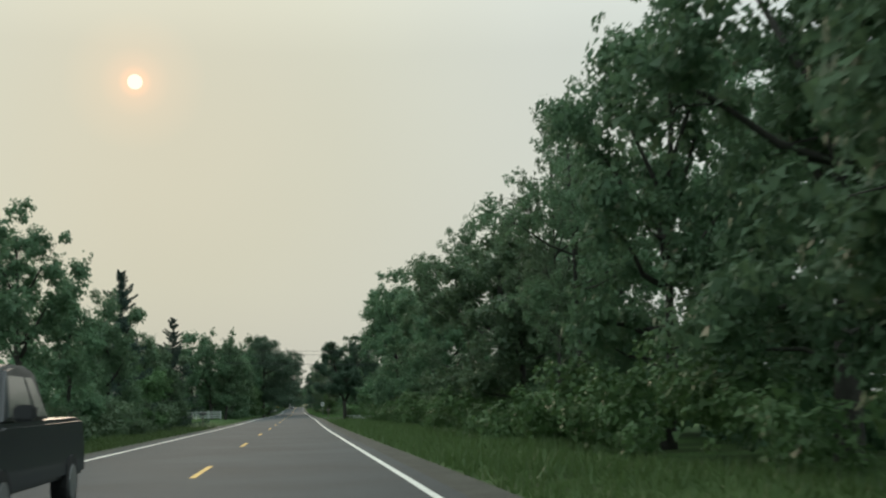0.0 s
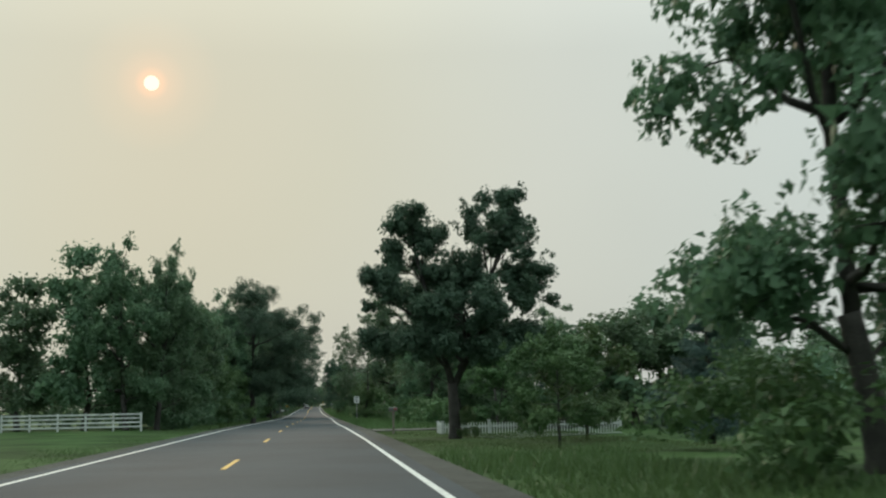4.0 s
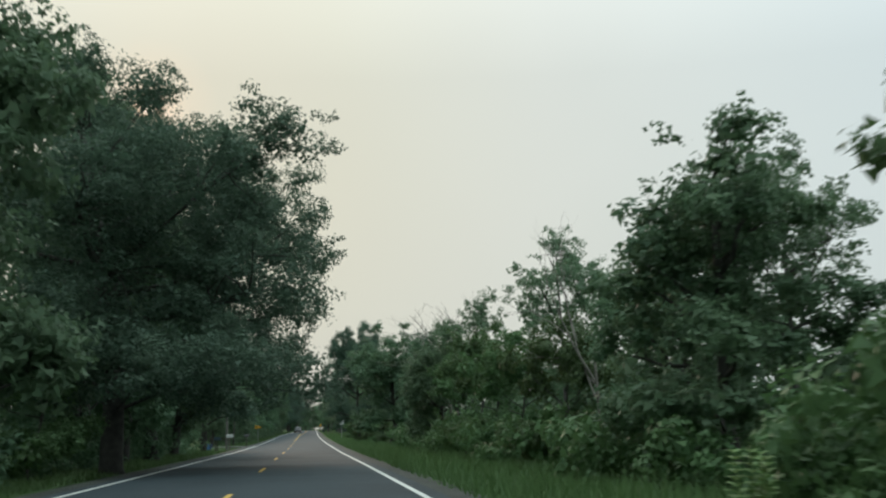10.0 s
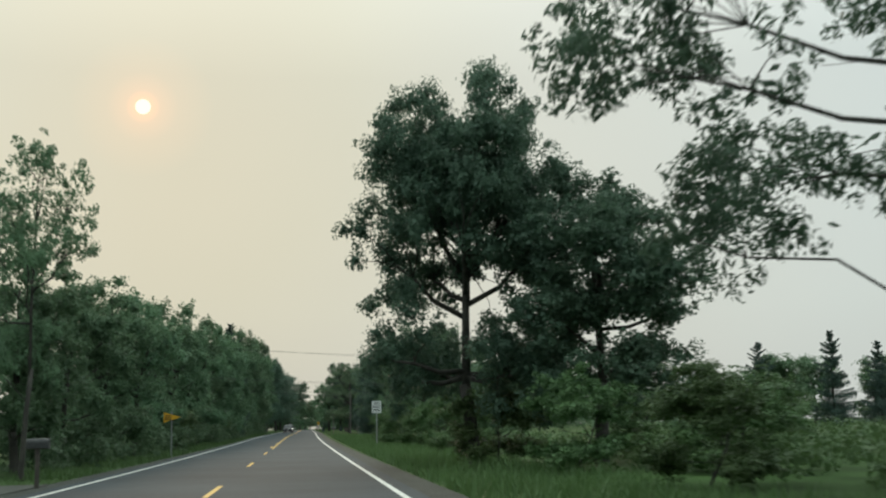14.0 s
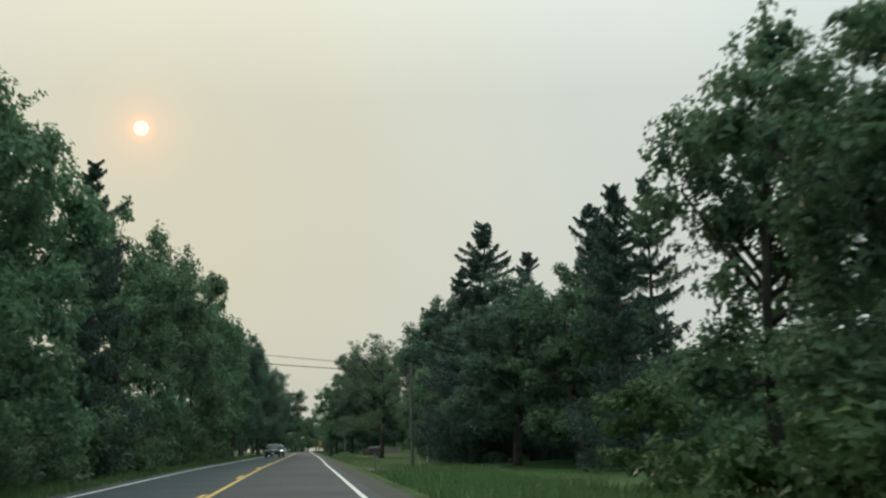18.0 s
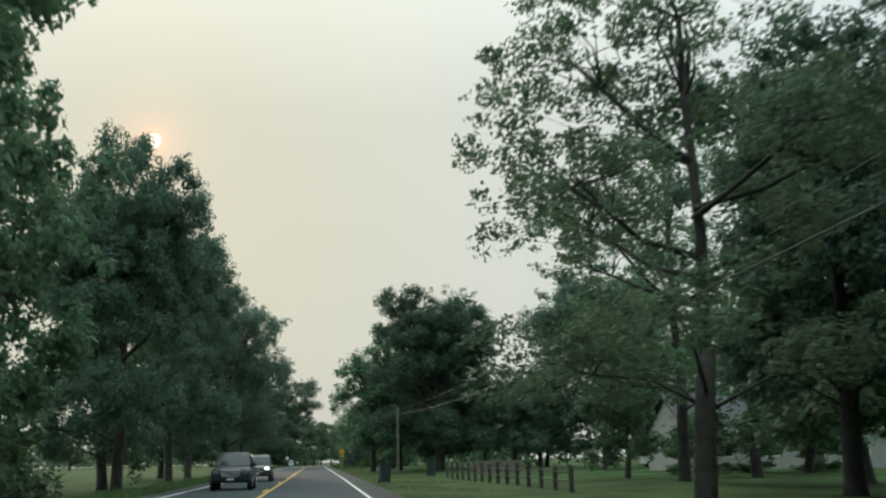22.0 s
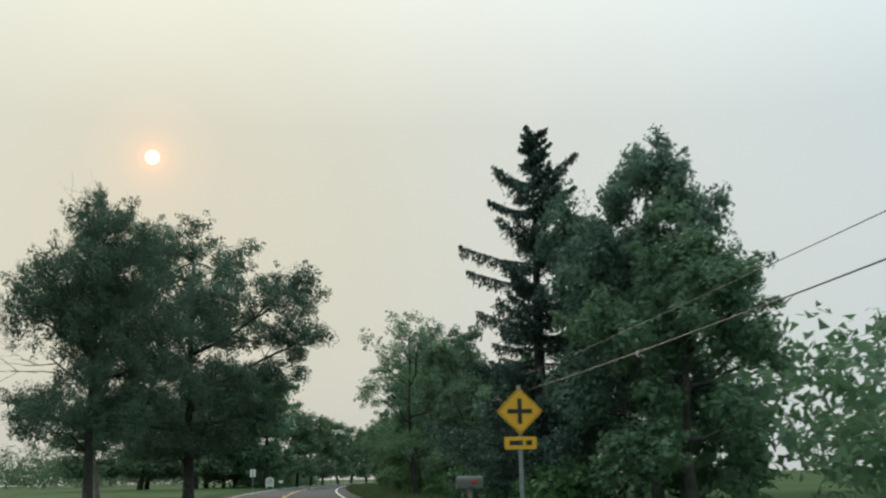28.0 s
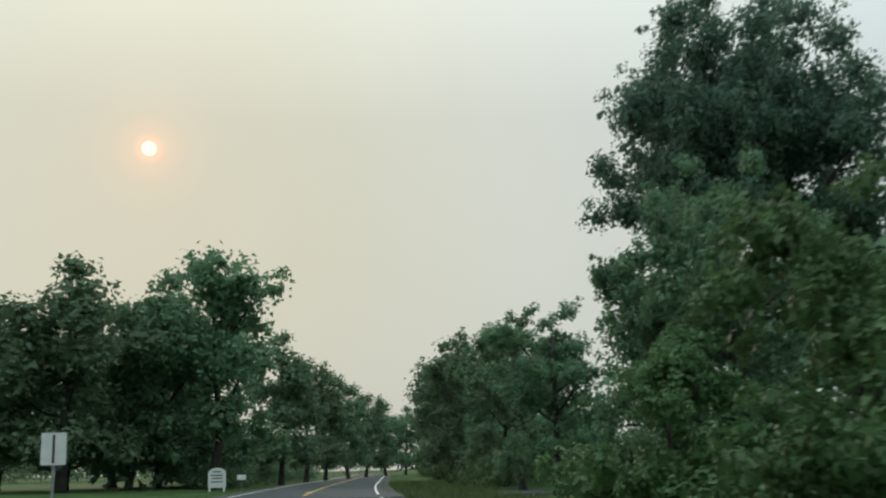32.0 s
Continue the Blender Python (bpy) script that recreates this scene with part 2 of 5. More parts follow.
# ---- plants ----
def leaf_tris(rng, centres, outs, length, width, droop=0.0, corners=4, order=0.55):
    """One pointed leaf, three- or four-cornered, at each centre, turned outwards and a little to the sky."""
    n = len(centres)
    nrm = outs * (1.6 * order) + rng.normal(0, 0.75 * (1.25 - order), (n, 3))
    nrm[:, 2] += 0.35
    nrm /= np.linalg.norm(nrm, axis=1, keepdims=True) + 1e-9
    along = rng.normal(0, 1, (n, 3)) + outs * 0.5
    along[:, 2] -= droop
    along -= nrm * (along * nrm).sum(1, keepdims=True)
    along /= np.linalg.norm(along, axis=1, keepdims=True) + 1e-9
    side = np.cross(nrm, along)
    ln = (length * rng.uniform(0.65, 1.35, n))[:, None]
    wd = (width * rng.uniform(0.7, 1.3, n))[:, None]
    a = centres - along * ln * 0.5
    b = centres + side * wd * 0.5 - along * ln * 0.05
    c = centres + along * ln * 0.55
    d = centres - side * wd * 0.5 - along * ln * 0.05
    if corners == 3:
        return np.stack([b - along * ln * 0.3, c, d - along * ln * 0.3], 1).reshape(-1, 3)
    return np.stack([a, b, c, d], 1).reshape(-1, 3)


def crown_mesh(name, rng, clumps, leaves, length, width, core, mat, droop=0.0, flat=0.75, corners=3, broad=1.6, tufts=0):
    """clumps: rows of x, y, z, radius. Broad shaded leaves inside each clump; small ones over it, gathered in tufts where tufts is set."""
    V = []
    area = clumps[:, 3] ** 1.7
    for share, lo, hi, ln, wd in ((leaves, 0.55, 1.15, length, width), (int(leaves * core), 0.15, 0.72, length * broad, width * broad * 1.1)):
        if not share:
            continue
        counts = np.maximum(5, (share * area / area.sum()).astype(int))
        if lo < 0.5:
            counts[clumps[:, 3] < 0.5 * clumps[:, 3].max()] = 0
        idx = np.repeat(np.arange(len(clumps)), counts)
        n = len(idx)
        c, r = clumps[idx, :3], clumps[idx, 3]
        d = rng.normal(0, 1, (n, 3))
        d /= np.linalg.norm(d, axis=1, keepdims=True)
        if tufts and lo > 0.5:
            # each clump carries a few tufts on its outside; the leaves sit on those
            t = rng.normal(0, 1, (len(clumps), tufts, 3))
            t[:, :, 2] += 0.25
            t /= np.linalg.norm(t, axis=2, keepdims=True)
            size = rng.uniform(0.26, 0.46, (len(clumps), tufts))
            pick = rng.integers(0, tufts, n)
            mid, ts = t[idx, pick] * 0.70, size[idx, pick]
            shell = rng.uniform(0.3, 1.0, n) ** 0.6
            p = (mid + d * (ts * shell)[:, None]) * r[:, None]
            p[:, 2] *= 0.5 + flat * 0.5
            d = d * 0.75 + mid * 0.6
        else:
            lump = 1 + 0.25 * np.sin(d[:, 0] * 5 + c[:, 0] * 3) * np.sin(d[:, 1] * 5 + c[:, 1]) * np.sin(d[:, 2] * 4 + c[:, 2] * 2)
            p = d * (r * rng.uniform(lo, hi, n) * lump)[:, None]
            p[:, 2] *= flat
        V.append(leaf_tris(rng, p + c, d, ln, wd, droop, corners))
    V = np.concatenate(V).astype(np.float32)
    me = bpy.data.meshes.new(name)
    faces = len(V) // corners
    me.vertices.add(len(V))
    me.vertices.foreach_set("co", V.ravel())
    me.loops.add(len(V))
    me.loops.foreach_set("vertex_index", np.arange(len(V), dtype=np.int32))
    me.polygons.add(faces)
    me.polygons.foreach_set("loop_start", np.arange(0, len(V), corners, dtype=np.int32))
    me.update(calc_edges=True)
    me.materials.append(mat)
    return me


def limbs(rng, heap, start, ends, r0, sag=0.15):
    for e in ends:
        s, e = Vector(start), Vector(e)
        m1 = s.lerp(e, 0.35) + Vector((rng.normal(0, 0.12), rng.normal(0, 0.12), (e - s).length * sag))
        m2 = s.lerp(e, 0.7) + Vector((rng.normal(0, 0.15), rng.normal(0, 0.15), (e - s).length * sag * 0.8))
        heap.add(*tube([s, m1, m2, e], [r0, r0 * 0.7, r0 * 0.45, r0 * 0.15], 6))


SHAPES = {
    # height, radius, crown base, clumps, leaves, leaf length, width, share of inner leaves, droop, clump size, tufts, material
    "wood": (10.0, 3.4, 0.4, 110, 14500, 0.140, 0.108, 0.55, 0.15, 0.88, 5, "wood"),
    "far": (10.0, 3.4, 0.4, 84, 5200, 0.26, 0.19, 0.40, 0.1, 1.05, 0, "wood"),
    "maple": (10.0, 3.6, 1.3, 165, 44000, 0.105, 0.085, 0.42, 0.1, 0.86, 6, "maple"),
    "oak": (20.0, 8.4, 2.2, 430, 125000, 0.125, 0.108, 0.24, 0.2, 1.38, 8, "oak"),
    "spread": (20.0, 10.0, 2.4, 420, 130000, 0.120, 0.104, 0.28, 0.2, 1.35, 8, "oak"),
    "stout": (20.0, 10.0, 2.0, 460, 140000, 0.122, 0.106, 0.30, 0.2, 1.30, 8, "oak"),
    "yard": (10.0, 4.0, 2.0, 260, 72000, 0.103, 0.084, 0.60, 0.1, 0.72, 6, "maple"),
    "great": (18.0, 6.4, 1.2, 400, 85000, 0.140, 0.114, 0.55, 0.1, 1.2, 7, "maple"),
    "ash": (10.0, 3.2, 2.2, 135, 22000, 0.100, 0.056, 0.09, 0.3, 0.62, 4, "airy"),
    "walnut": (10.5, 6.2, 2.8, 170, 30000, 0.15, 0.058, 0.10, 0.7, 0.80, 6, "maple"),
    "locust": (11.0, 3.9, 1.6, 150, 32000, 0.095, 0.050, 0.06, 0.5, 0.70, 5, "airy"),
    "bush": (4.8, 2.4, 0.0, 56, 9500, 0.110, 0.074, 0.55, 0.0, 0.70, 4, "bush"),
}
LEAF = {"wood": M_WOOD, "maple": M_MAPLE, "oak": M_OAK, "airy": M_AIRY, "bush": M_BUSH}
LABELS = {
    "wood": ("leafy green deciduous tree in the roadside wood", "tree"),
    "far": ("distant leafy green deciduous tree at the wood edge", "tree"),
    "maple": ("full dark green maple tree with ascending limbs", "tree"),
    "yard": ("spreading dark maple with forked limbs beside the road", "tree"),
    "great": ("towering dense dark green maple with several stems", "tree"),
    "oak": ("large broad oak tree with dark lobed foliage", "tree"),
    "spread": ("wide oak with dark foliage overhanging the road", "tree"),
    "stout": ("massive oak with low boughs reaching over the verge", "tree"),
    "ash": ("airy pale green tree with light showing through", "tree"),
    "walnut": ("tree with drooping feathery leaves over the verge", "tree"),
    "locust": ("light green feathery tree with arching branch tips", "tree"),
    "bush": ("dense green shrub growing on the grass verge", "shrub"),
    "spruce": ("tall dark spruce with drooping needled branches", "conifer"),
    "pine": ("upright pine with tufted needle clusters", "conifer"),
    "snag": ("dead bare tree with thin grey branches", "dead tree"),
}
BANK = {}


def keep(kind, root, h, r):
    tagged(root, LABELS[kind][0], LABELS[kind][1], {"great": "tall maple", "yard": "lawn maple", "spread": "overhanging oak", "stout": "low-boughed oak"}.get(kind, kind) + " plants along the road")
    root.location = (0, -400, -60)
    BANK.setdefault(kind, []).append((root, h, r))


def crown_lobes(kind, rng):
    """The masses that make up a crown: rows of x, y (in radii), z, half-width (in radii), half-height (z in crown heights)."""
    if kind == "yard":      # a forked maple: two ascending masses with a notch between, arms to both sides
        return [(-0.34, 0.0, 0.70, 0.36, 0.30), (0.48, 0.1, 0.72, 0.45, 0.30), (-0.64, -0.1, 0.44, 0.34, 0.15), (0.72, 0.0, 0.46, 0.36, 0.17),
                (-0.55, 0.1, 0.24, 0.36, 0.11), (0.62, 0.1, 0.24, 0.36, 0.12), (0.05, -0.4, 0.36, 0.48, 0.18), (0.0, 0.4, 0.44, 0.48, 0.22), (0.05, 0.0, 0.50, 0.40, 0.2),
                (-0.25, -0.3, 0.20, 0.40, 0.10), (0.35, -0.25, 0.18, 0.40, 0.10), (0.05, 0.35, 0.20, 0.42, 0.11)]
    if kind == "spread":    # widest well above the ground, drawn in below
        return [(0.0, 0.0, 0.84, 0.46, 0.16), (0.55, 0.0, 0.64, 0.45, 0.15), (-0.52, 0.1, 0.64, 0.45, 0.16), (0.1, 0.52, 0.62, 0.45, 0.16), (0.05, -0.52, 0.60, 0.46, 0.16),
                (0.60, -0.2, 0.47, 0.34, 0.10), (0.32, 0.0, 0.36, 0.42, 0.13), (-0.40, 0.0, 0.36, 0.44, 0.13), (0.0, 0.35, 0.28, 0.40, 0.11), (0.12, -0.3, 0.20, 0.38, 0.09), (0.05, 0.1, 0.13, 0.34, 0.07)]
    if kind == "stout":     # boughs in tiers, the low ones as long as the high
        low = ([(0.64, 0.05, 0.49, 0.36, 0.11), (0.50, 0.15, 0.36, 0.34, 0.09), (0.36, 0.1, 0.22, 0.34, 0.08)],
               [(0.62, -0.15, 0.48, 0.38, 0.12), (0.60, 0.12, 0.34, 0.36, 0.10), (0.50, -0.10, 0.22, 0.36, 0.08)])[len(BANK.get("stout", ()))]
        return low + [(0.0, 0.0, 0.84, 0.48, 0.16), (0.55, 0.0, 0.66, 0.45, 0.15), (-0.50, 0.1, 0.66, 0.45, 0.16), (0.1, 0.50, 0.62, 0.45, 0.16), (0.05, -0.50, 0.60, 0.46, 0.16),
                (-0.42, 0.0, 0.38, 0.46, 0.14), (-0.42, 0.1, 0.20, 0.42, 0.09),
                (0.12, 0.50, 0.32, 0.44, 0.13), (0.10, -0.48, 0.30, 0.44, 0.12), (0.0, 0.0, 0.44, 0.50, 0.20), (0.10, 0.0, 0.13, 0.38, 0.08), (-0.1, -0.1, 0.09, 0.38, 0.06)]
    if kind == "bush":
        rows = [(0.0, 0.0, 0.62, 0.52, 0.38)]
        ring, low = 5, 5
    elif kind == "ash":
        rows = [(rng.uniform(-0.1, 0.1), rng.uniform(-0.1, 0.1), 0.84, 0.36, 0.17)]
        ring, low = 7, 2
    elif kind in ("locust", "walnut"):
        rows = [(0.05, 0.0, 0.83, 0.42, 0.17)]
        ring, low = 7, 4
    elif kind == "great":
        rows = [(rng.uniform(-0.1, 0.1), rng.uniform(-0.1, 0.1), 0.74, 0.62, 0.23), (0.0, 0.0, 0.48, 0.72, 0.28), (0.3, -0.3, 0.66, 0.5, 0.2), (-0.3, -0.25, 0.64, 0.5, 0.2),
                (0.42, 0.1, 0.64, 0.46, 0.2), (-0.42, 0.1, 0.64, 0.46, 0.2), (0.0, 0.4, 0.64, 0.46, 0.2)]
        ring, low = 8, 6
    else:
        rows = [(rng.uniform(-0.15, 0.15), rng.uniform(-0.15, 0.15), 0.80, 0.46, 0.20), (0.0, 0.0, 0.45, 0.55, 0.28)]
        ring, low = 8, 5
    a0 = rng.uniform(0, 6.28)
    for i in range(ring):
        a = a0 + i * 2 * math.pi / ring * 1.62 + rng.uniform(-0.3, 0.3)
        s = rng.uniform(0.38, 0.54)
        q = 1.02 - s if i % 2 else rng.uniform(0.35, 1.0 - s)
        z = 0.40 + 0.36 * i / ring + rng.uniform(-0.06, 0.06)
        q *= 1.0 if z < 0.64 else 0.8
        rows.append((math.cos(a) * q, math.sin(a) * q, z, s, rng.uniform(0.14, 0.21)))
    for i in range(low):
        a = a0 + 1.0 + i * 2 * math.pi / low + rng.uniform(-0.4, 0.4)
        s = rng.uniform(0.36, 0.5)
        q = rng.uniform(0.80, 1.0) - s
        rows.append((math.cos(a) * q, math.sin(a) * q, rng.uniform(0.13, 0.24), s, rng.uniform(0.11, 0.15)))
    return rows


def make_broadleaf(kind, seed):
    H, R, base, n, leaves, ln, wd, core, droop, csize, tufts, leaf = SHAPES[kind]
    rng = np.random.default_rng(seed)
    root = new(LABELS[kind][1].replace(" ", "_") if kind in ("bush",) else {"wood": "deciduous", "far": "deciduous", "great": "maple", "yard": "maple", "spread": "oak", "stout": "oak"}.get(kind, kind) + "_tree")
    ch = H - base
    lobes = [(x * R, y * R, base + z * ch, s * R, v * ch) for x, y, z, s, v in crown_lobes(kind, rng)]
    # clumps sit on the outside of each mass, a few inside it
    weight = np.array([s * (s + v) for *_, s, v in lobes])
    counts = np.maximum(4, n * weight / weight.sum()).astype(int)
    clumps, owner = [], []
    for k, (x, y, z, s, v) in enumerate(lobes):
        for i in range(counts[k]):
            d = rng.normal(0, 1, 3)
            d[2] += 0.15
            d /= np.linalg.norm(d)
            cr = csize * rng.uniform(0.55, 1.15)
            reach = rng.uniform(0.78, 1.0) if i % 4 else rng.uniform(0.1, 0.7)
            gap = max(0.25, 1 - 0.75 * cr / s), max(0.2, 1 - 0.6 * cr / v)
            cz = z + d[2] * v * reach * gap[1]
            clumps.append((x + d[0] * s * reach * gap[0], y + d[1] * s * reach * gap[0], min(max(cz, base * 0.6 + cr * 0.5), H - cr * 0.6), cr))
            owner.append(k)
    # loose sprigs that break the outline
    for i in range(n // (4 if kind in ("great", "yard") else 2)):
        k = rng.integers(len(owner))
        x, y, z, r = clumps[k]
        lx, ly, lz = lobes[owner[k]][:3]
        o = np.array((x - lx, y - ly, (z - lz) * 1.2 + 0.2))
        o = o / (np.linalg.norm(o) + 1e-6)
        clumps.append((x + o[0] * r * 0.8, y + o[1] * r * 0.8, min(z + o[2] * r * 0.8 + 0.05, H), r * rng.uniform(0.3, 0.5)))
    clumps = np.array(clumps)
    # bring the crown to its full height and spread
    wide = np.quantile(np.hypot(clumps[:, 0], clumps[:, 1]) + clumps[:, 3] * 0.8, 0.95)
    tall = np.quantile(clumps[:, 2] + clumps[:, 3] * 0.6, 0.985)
    clumps[:, :2] *= R / wide
    clumps[:, 2] = base + (clumps[:, 2] - base) * (H - base) / (tall - base)
    lobes = [(x * R / wide, y * R / wide, base + (z - base) * (H - base) / (tall - base), w, v) for x, y, z, w, v in lobes]
    crown = new("crown", crown_mesh("crown", rng, clumps, leaves, ln, wd, core, LEAF[leaf], droop, 0.8, 4 if kind in ("ash", "locust", "walnut") else 3, 1.9 if kind == "far" else 1.65, tufts))
    crown.parent = root
    heap = Heap()
    tr = {"bush": 0.05, "ash": 0.0095 * H, "locust": 0.0135 * H, "walnut": 0.012 * H, "yard": 0.022 * H}.get(kind, 0.019 * H)
    fork = base + ch * {"bush": 0.1, "yard": 0.0, "ash": 0.1}.get(kind, 0.14)
    lean = rng.normal(0, 0.015 * H, 2)
    lead = max(range(len(lobes)), key=lambda i: lobes[i][2] - abs(lobes[i][0]))
    heap.add(*tube([(0, 0, -0.3), (0, 0, 0.25), (lean[0] * 0.4, lean[1] * 0.4, fork * 0.6 + 0.1), (lean[0], lean[1], fork + 0.2)],
                   [tr * 1.7, tr * 1.15, tr, tr * 0.9], 9))
    for k, (x, y, z, s, v) in enumerate(lobes):
        # one limb into each mass, and smaller ones from there to its clumps
        r0 = tr * (0.72 if k == lead or (kind == "yard" and k < 2) else 0.42)
        low = z < fork + 0.8
        r0 *= 0.55 if low else 1.0
        stem = lobes[1 if kind == "yard" and x > 0 else lead]
        up = 0.0 if k == lead or (kind == "yard" and k < 2) else min(0.6, max(0.0, (z - fork) / (stem[2] - fork)) * rng.uniform(0.45, 0.75))
        s0 = Vector((lean[0] * 0.8, lean[1] * 0.8, max(0.3, z * 0.62) if low else fork)).lerp(Vector(stem[:3]), 0.0 if low else up)
        e = Vector((x, y, z - v * 0.2))
        m1 = s0.lerp(e, 0.4) + Vector((rng.normal(0, 0.1), rng.normal(0, 0.1), (0.1 if low else -0.05) * (e - s0).length))
        heap.add(*tube([s0, m1, s0.lerp(e, 0.75), e], [r0, r0 * 0.8, r0 * 0.6, r0 * 0.4], 7))
        mine = [i for i in range(len(owner)) if owner[i] == k]
        step = 1 if core < 0.11 else 3
        for i in mine[::step]:
            limbs(rng, heap, e if i % 2 else s0.lerp(e, 0.75), [clumps[i][:3]], r0 * 0.28, 0.05)
    if core < 0.11:
        for c in clumps[len(owner):]:
            b = clumps[rng.integers(len(owner))]
            if np.linalg.norm(b[:3] - c[:3]) < 1.6:
                limbs(rng, heap, b[:3], [c[:3]], tr * 0.12, 0.05)
    mesh_part("trunk", heap.verts, heap.faces, M_BARK, root, smooth=True)
    keep(kind, root, H, R)


def make_conifer(kind, seed):
    rng = np.random.default_rng(seed)
    H, R = (11.0, 3.0) if kind == "spruce" else (9.0, 2.2)
    root = new(kind + "_tree")
    heap, P, O = Heap(), [], []
    heap.add(*tube([(0, 0, -0.3), (0, 0, H * 0.5), (0, 0, H * 0.97)], [0.2, 0.11, 0.012], 8))
    rows = 18 if kind == "spruce" else 13
    for i in [*range(rows), *((rows - 0.4, rows - 0.1, rows + 0.1, rows + 0.3) if kind == "spruce" else ())]:
        f = min(0.995, (i + rng.uniform(-0.3, 0.3)) / (rows + 0.5))
        reach = R * (1 - f) ** (0.62 if kind == "spruce" else 0.7) * rng.uniform(0.68, 1.15) + 0.06
        for k in range(6 if kind == "spruce" else 7):
            a = rng.uniform(0, 2 * math.pi)
            q = reach * rng.uniform(0.65, 1.18)
            dx, dy = math.cos(a), math.sin(a)
            z = 0.9 + f * (H - 1.0) + rng.normal(0, 0.14)
            rise = (-0.30 + 0.62 * f) * q if kind == "spruce" else 0.3 * q
            lift = 0.24 * q if kind == "spruce" else 0

            def along(s):
                return np.stack([dx * q * s, dy * q * s, z + rise * s + lift * s * s], -1)

            heap.add(*tube([Vector(along(np.float64(s))) for s in (0, 0.5, 1)], [0.045, 0.028, 0.008], 4))
            if kind == "spruce":
                # flat sprays beside the branch, and twigs that hang from it
                m = int(8 + 330 * q)
                s = rng.uniform(0.10, 1.06, m)
                c = along(s)
                w = rng.normal(0, 1, m) * (0.05 + 0.13 * q) * (1.25 - s)
                c[:, 0] += -dy * w
                c[:, 1] += dx * w
                hang = (rng.uniform(0, 1, m) ** 2.0) * (0.10 + 0.30 * q) * (1.15 - f) * (0.4 + 0.6 * np.abs(np.sin(s * 9 * q + k)))
                c[:, 2] -= hang + np.abs(w) * 0.25
                P.append(c)
                O.append(np.tile((dx * 0.35, dy * 0.35, -1.0), (m, 1)))
            else:
                for s0 in (0.55, 0.8, 1.0):
                    m = 54
                    d = rng.normal(0, 1, (m, 3))
                    d /= np.linalg.norm(d, axis=1, keepdims=True)
                    P.append(along(np.float64(s0)) + d * rng.uniform(0.1, 0.36, (m, 1)))
                    O.append(d + np.array((0, 0, 0.6)))
    P, O = np.concatenate(P), np.concatenate(O)
    tv = leaf_tris(rng, P, O, 0.16 if kind == "spruce" else 0.26, 0.046 if kind == "spruce" else 0.05, 1.2 if kind == "spruce" else -0.3, 3, 0.1)
    me = bpy.data.meshes.new("needles")
    me.from_pydata(tv.tolist(), [], np.arange(len(tv)).reshape(-1, 3).tolist())
    me.materials.append(M_NEEDLE if kind == "spruce" else M_PINE)
    new("needles", me).parent = root
    mesh_part("trunk", heap.verts, heap.faces, M_BARK, root, smooth=True)
    keep(kind, root, H, R)


def make_snag(seed):
    rng = np.random.default_rng(seed)
    root = new("dead_tree")
    heap = Heap()

    def grow(p, d, length, r, depth):
        q = p + d * length
        heap.add(*tube([p, p.lerp(q, 0.5) + Vector(rng.normal(0, length * 0.04, 3)), q], [r, r * 0.75, r * 0.5], 5))
        if depth:
            for _ in range(3 if depth > 1 else 2):
                nd = (d + Vector(rng.normal(0, 0.42, 3)) + Vector((0, 0, 0.12))).normalized()
                grow(p.lerp(q, rng.uniform(0.55, 1.0)), nd, length * rng.uniform(0.5, 0.75), r * 0.45, depth - 1)

    grow(Vector((0, 0, -0.2)), Vector((0, 0, 1)), 4.6, 0.10, 4)
    mesh_part("trunk", heap.verts, heap.faces, M_DEAD, root)
    keep("snag", root, 9.0, 1.6)


for s in range(7):
    make_broadleaf("wood", 10 + s)
for s in range(3):
    make_broadleaf("far", 30 + s)
for k in ("maple", "great", "oak", "ash", "locust", "bush"):
    for s in range(3):
        make_broadleaf(k, 40 + s * 7 + len(k))
make_broadleaf("walnut", 71)
make_broadleaf("yard", 66)
make_broadleaf("spread", 67)
for s in (68, 69):
    make_broadleaf("stout", s)
for s in range(3):
    make_conifer("spruce", 80 + s)
make_conifer("pine", 90)
for s in range(2):
    make_snag(95 + s)

def plant(kind, x, y, h, r, turn=None, variant=None):
    if kind == "wood" and (abs(x) > 14.9 or y > 850):
        kind = "far"
    pick = random.Random(round(x * 10) * 7919 + round(y * 10))
    root, H, R = BANK[kind][variant] if variant is not None else pick.choice(BANK[kind])
    turn = pick.uniform(0, 360) if turn is None else turn
    k = r / R
    return copy_thing(root, pose(x + bend(y), y, grade(y) - 0.05, 0, 0, turn) @ Matrix.Diagonal((k, k, h / H, 1)))


# ---- ground and road ----
def ribbon(x0, x1, y0, y1, z0, z1, step=6.0, bank=0.0):
    """A slab along the road between two offsets, following its bend."""
    ys = np.linspace(y0, y1, max(2, int((y1 - y0) / step) + 1))
    v, f = [], []
    for y in ys:
        b, g = bend(y) + sway(y), grade(y)
        v += [(x0 + b, y, g + z1), (x1 + b, y, g + z1), (x1 + b, y, g + z0), (x0 + b, y, g + z0)]
    for i in range(len(ys) - 1):
        a, c = i * 4, i * 4 + 4
        for k in range(4):
            k2 = (k + 1) % 4
            f.append((a + k, a + k2, c + k2, c + k))
    n = len(v)
    f += [(0, 3, 2, 1), (n - 4, n - 3, n - 2, n - 1)]
    return v, f


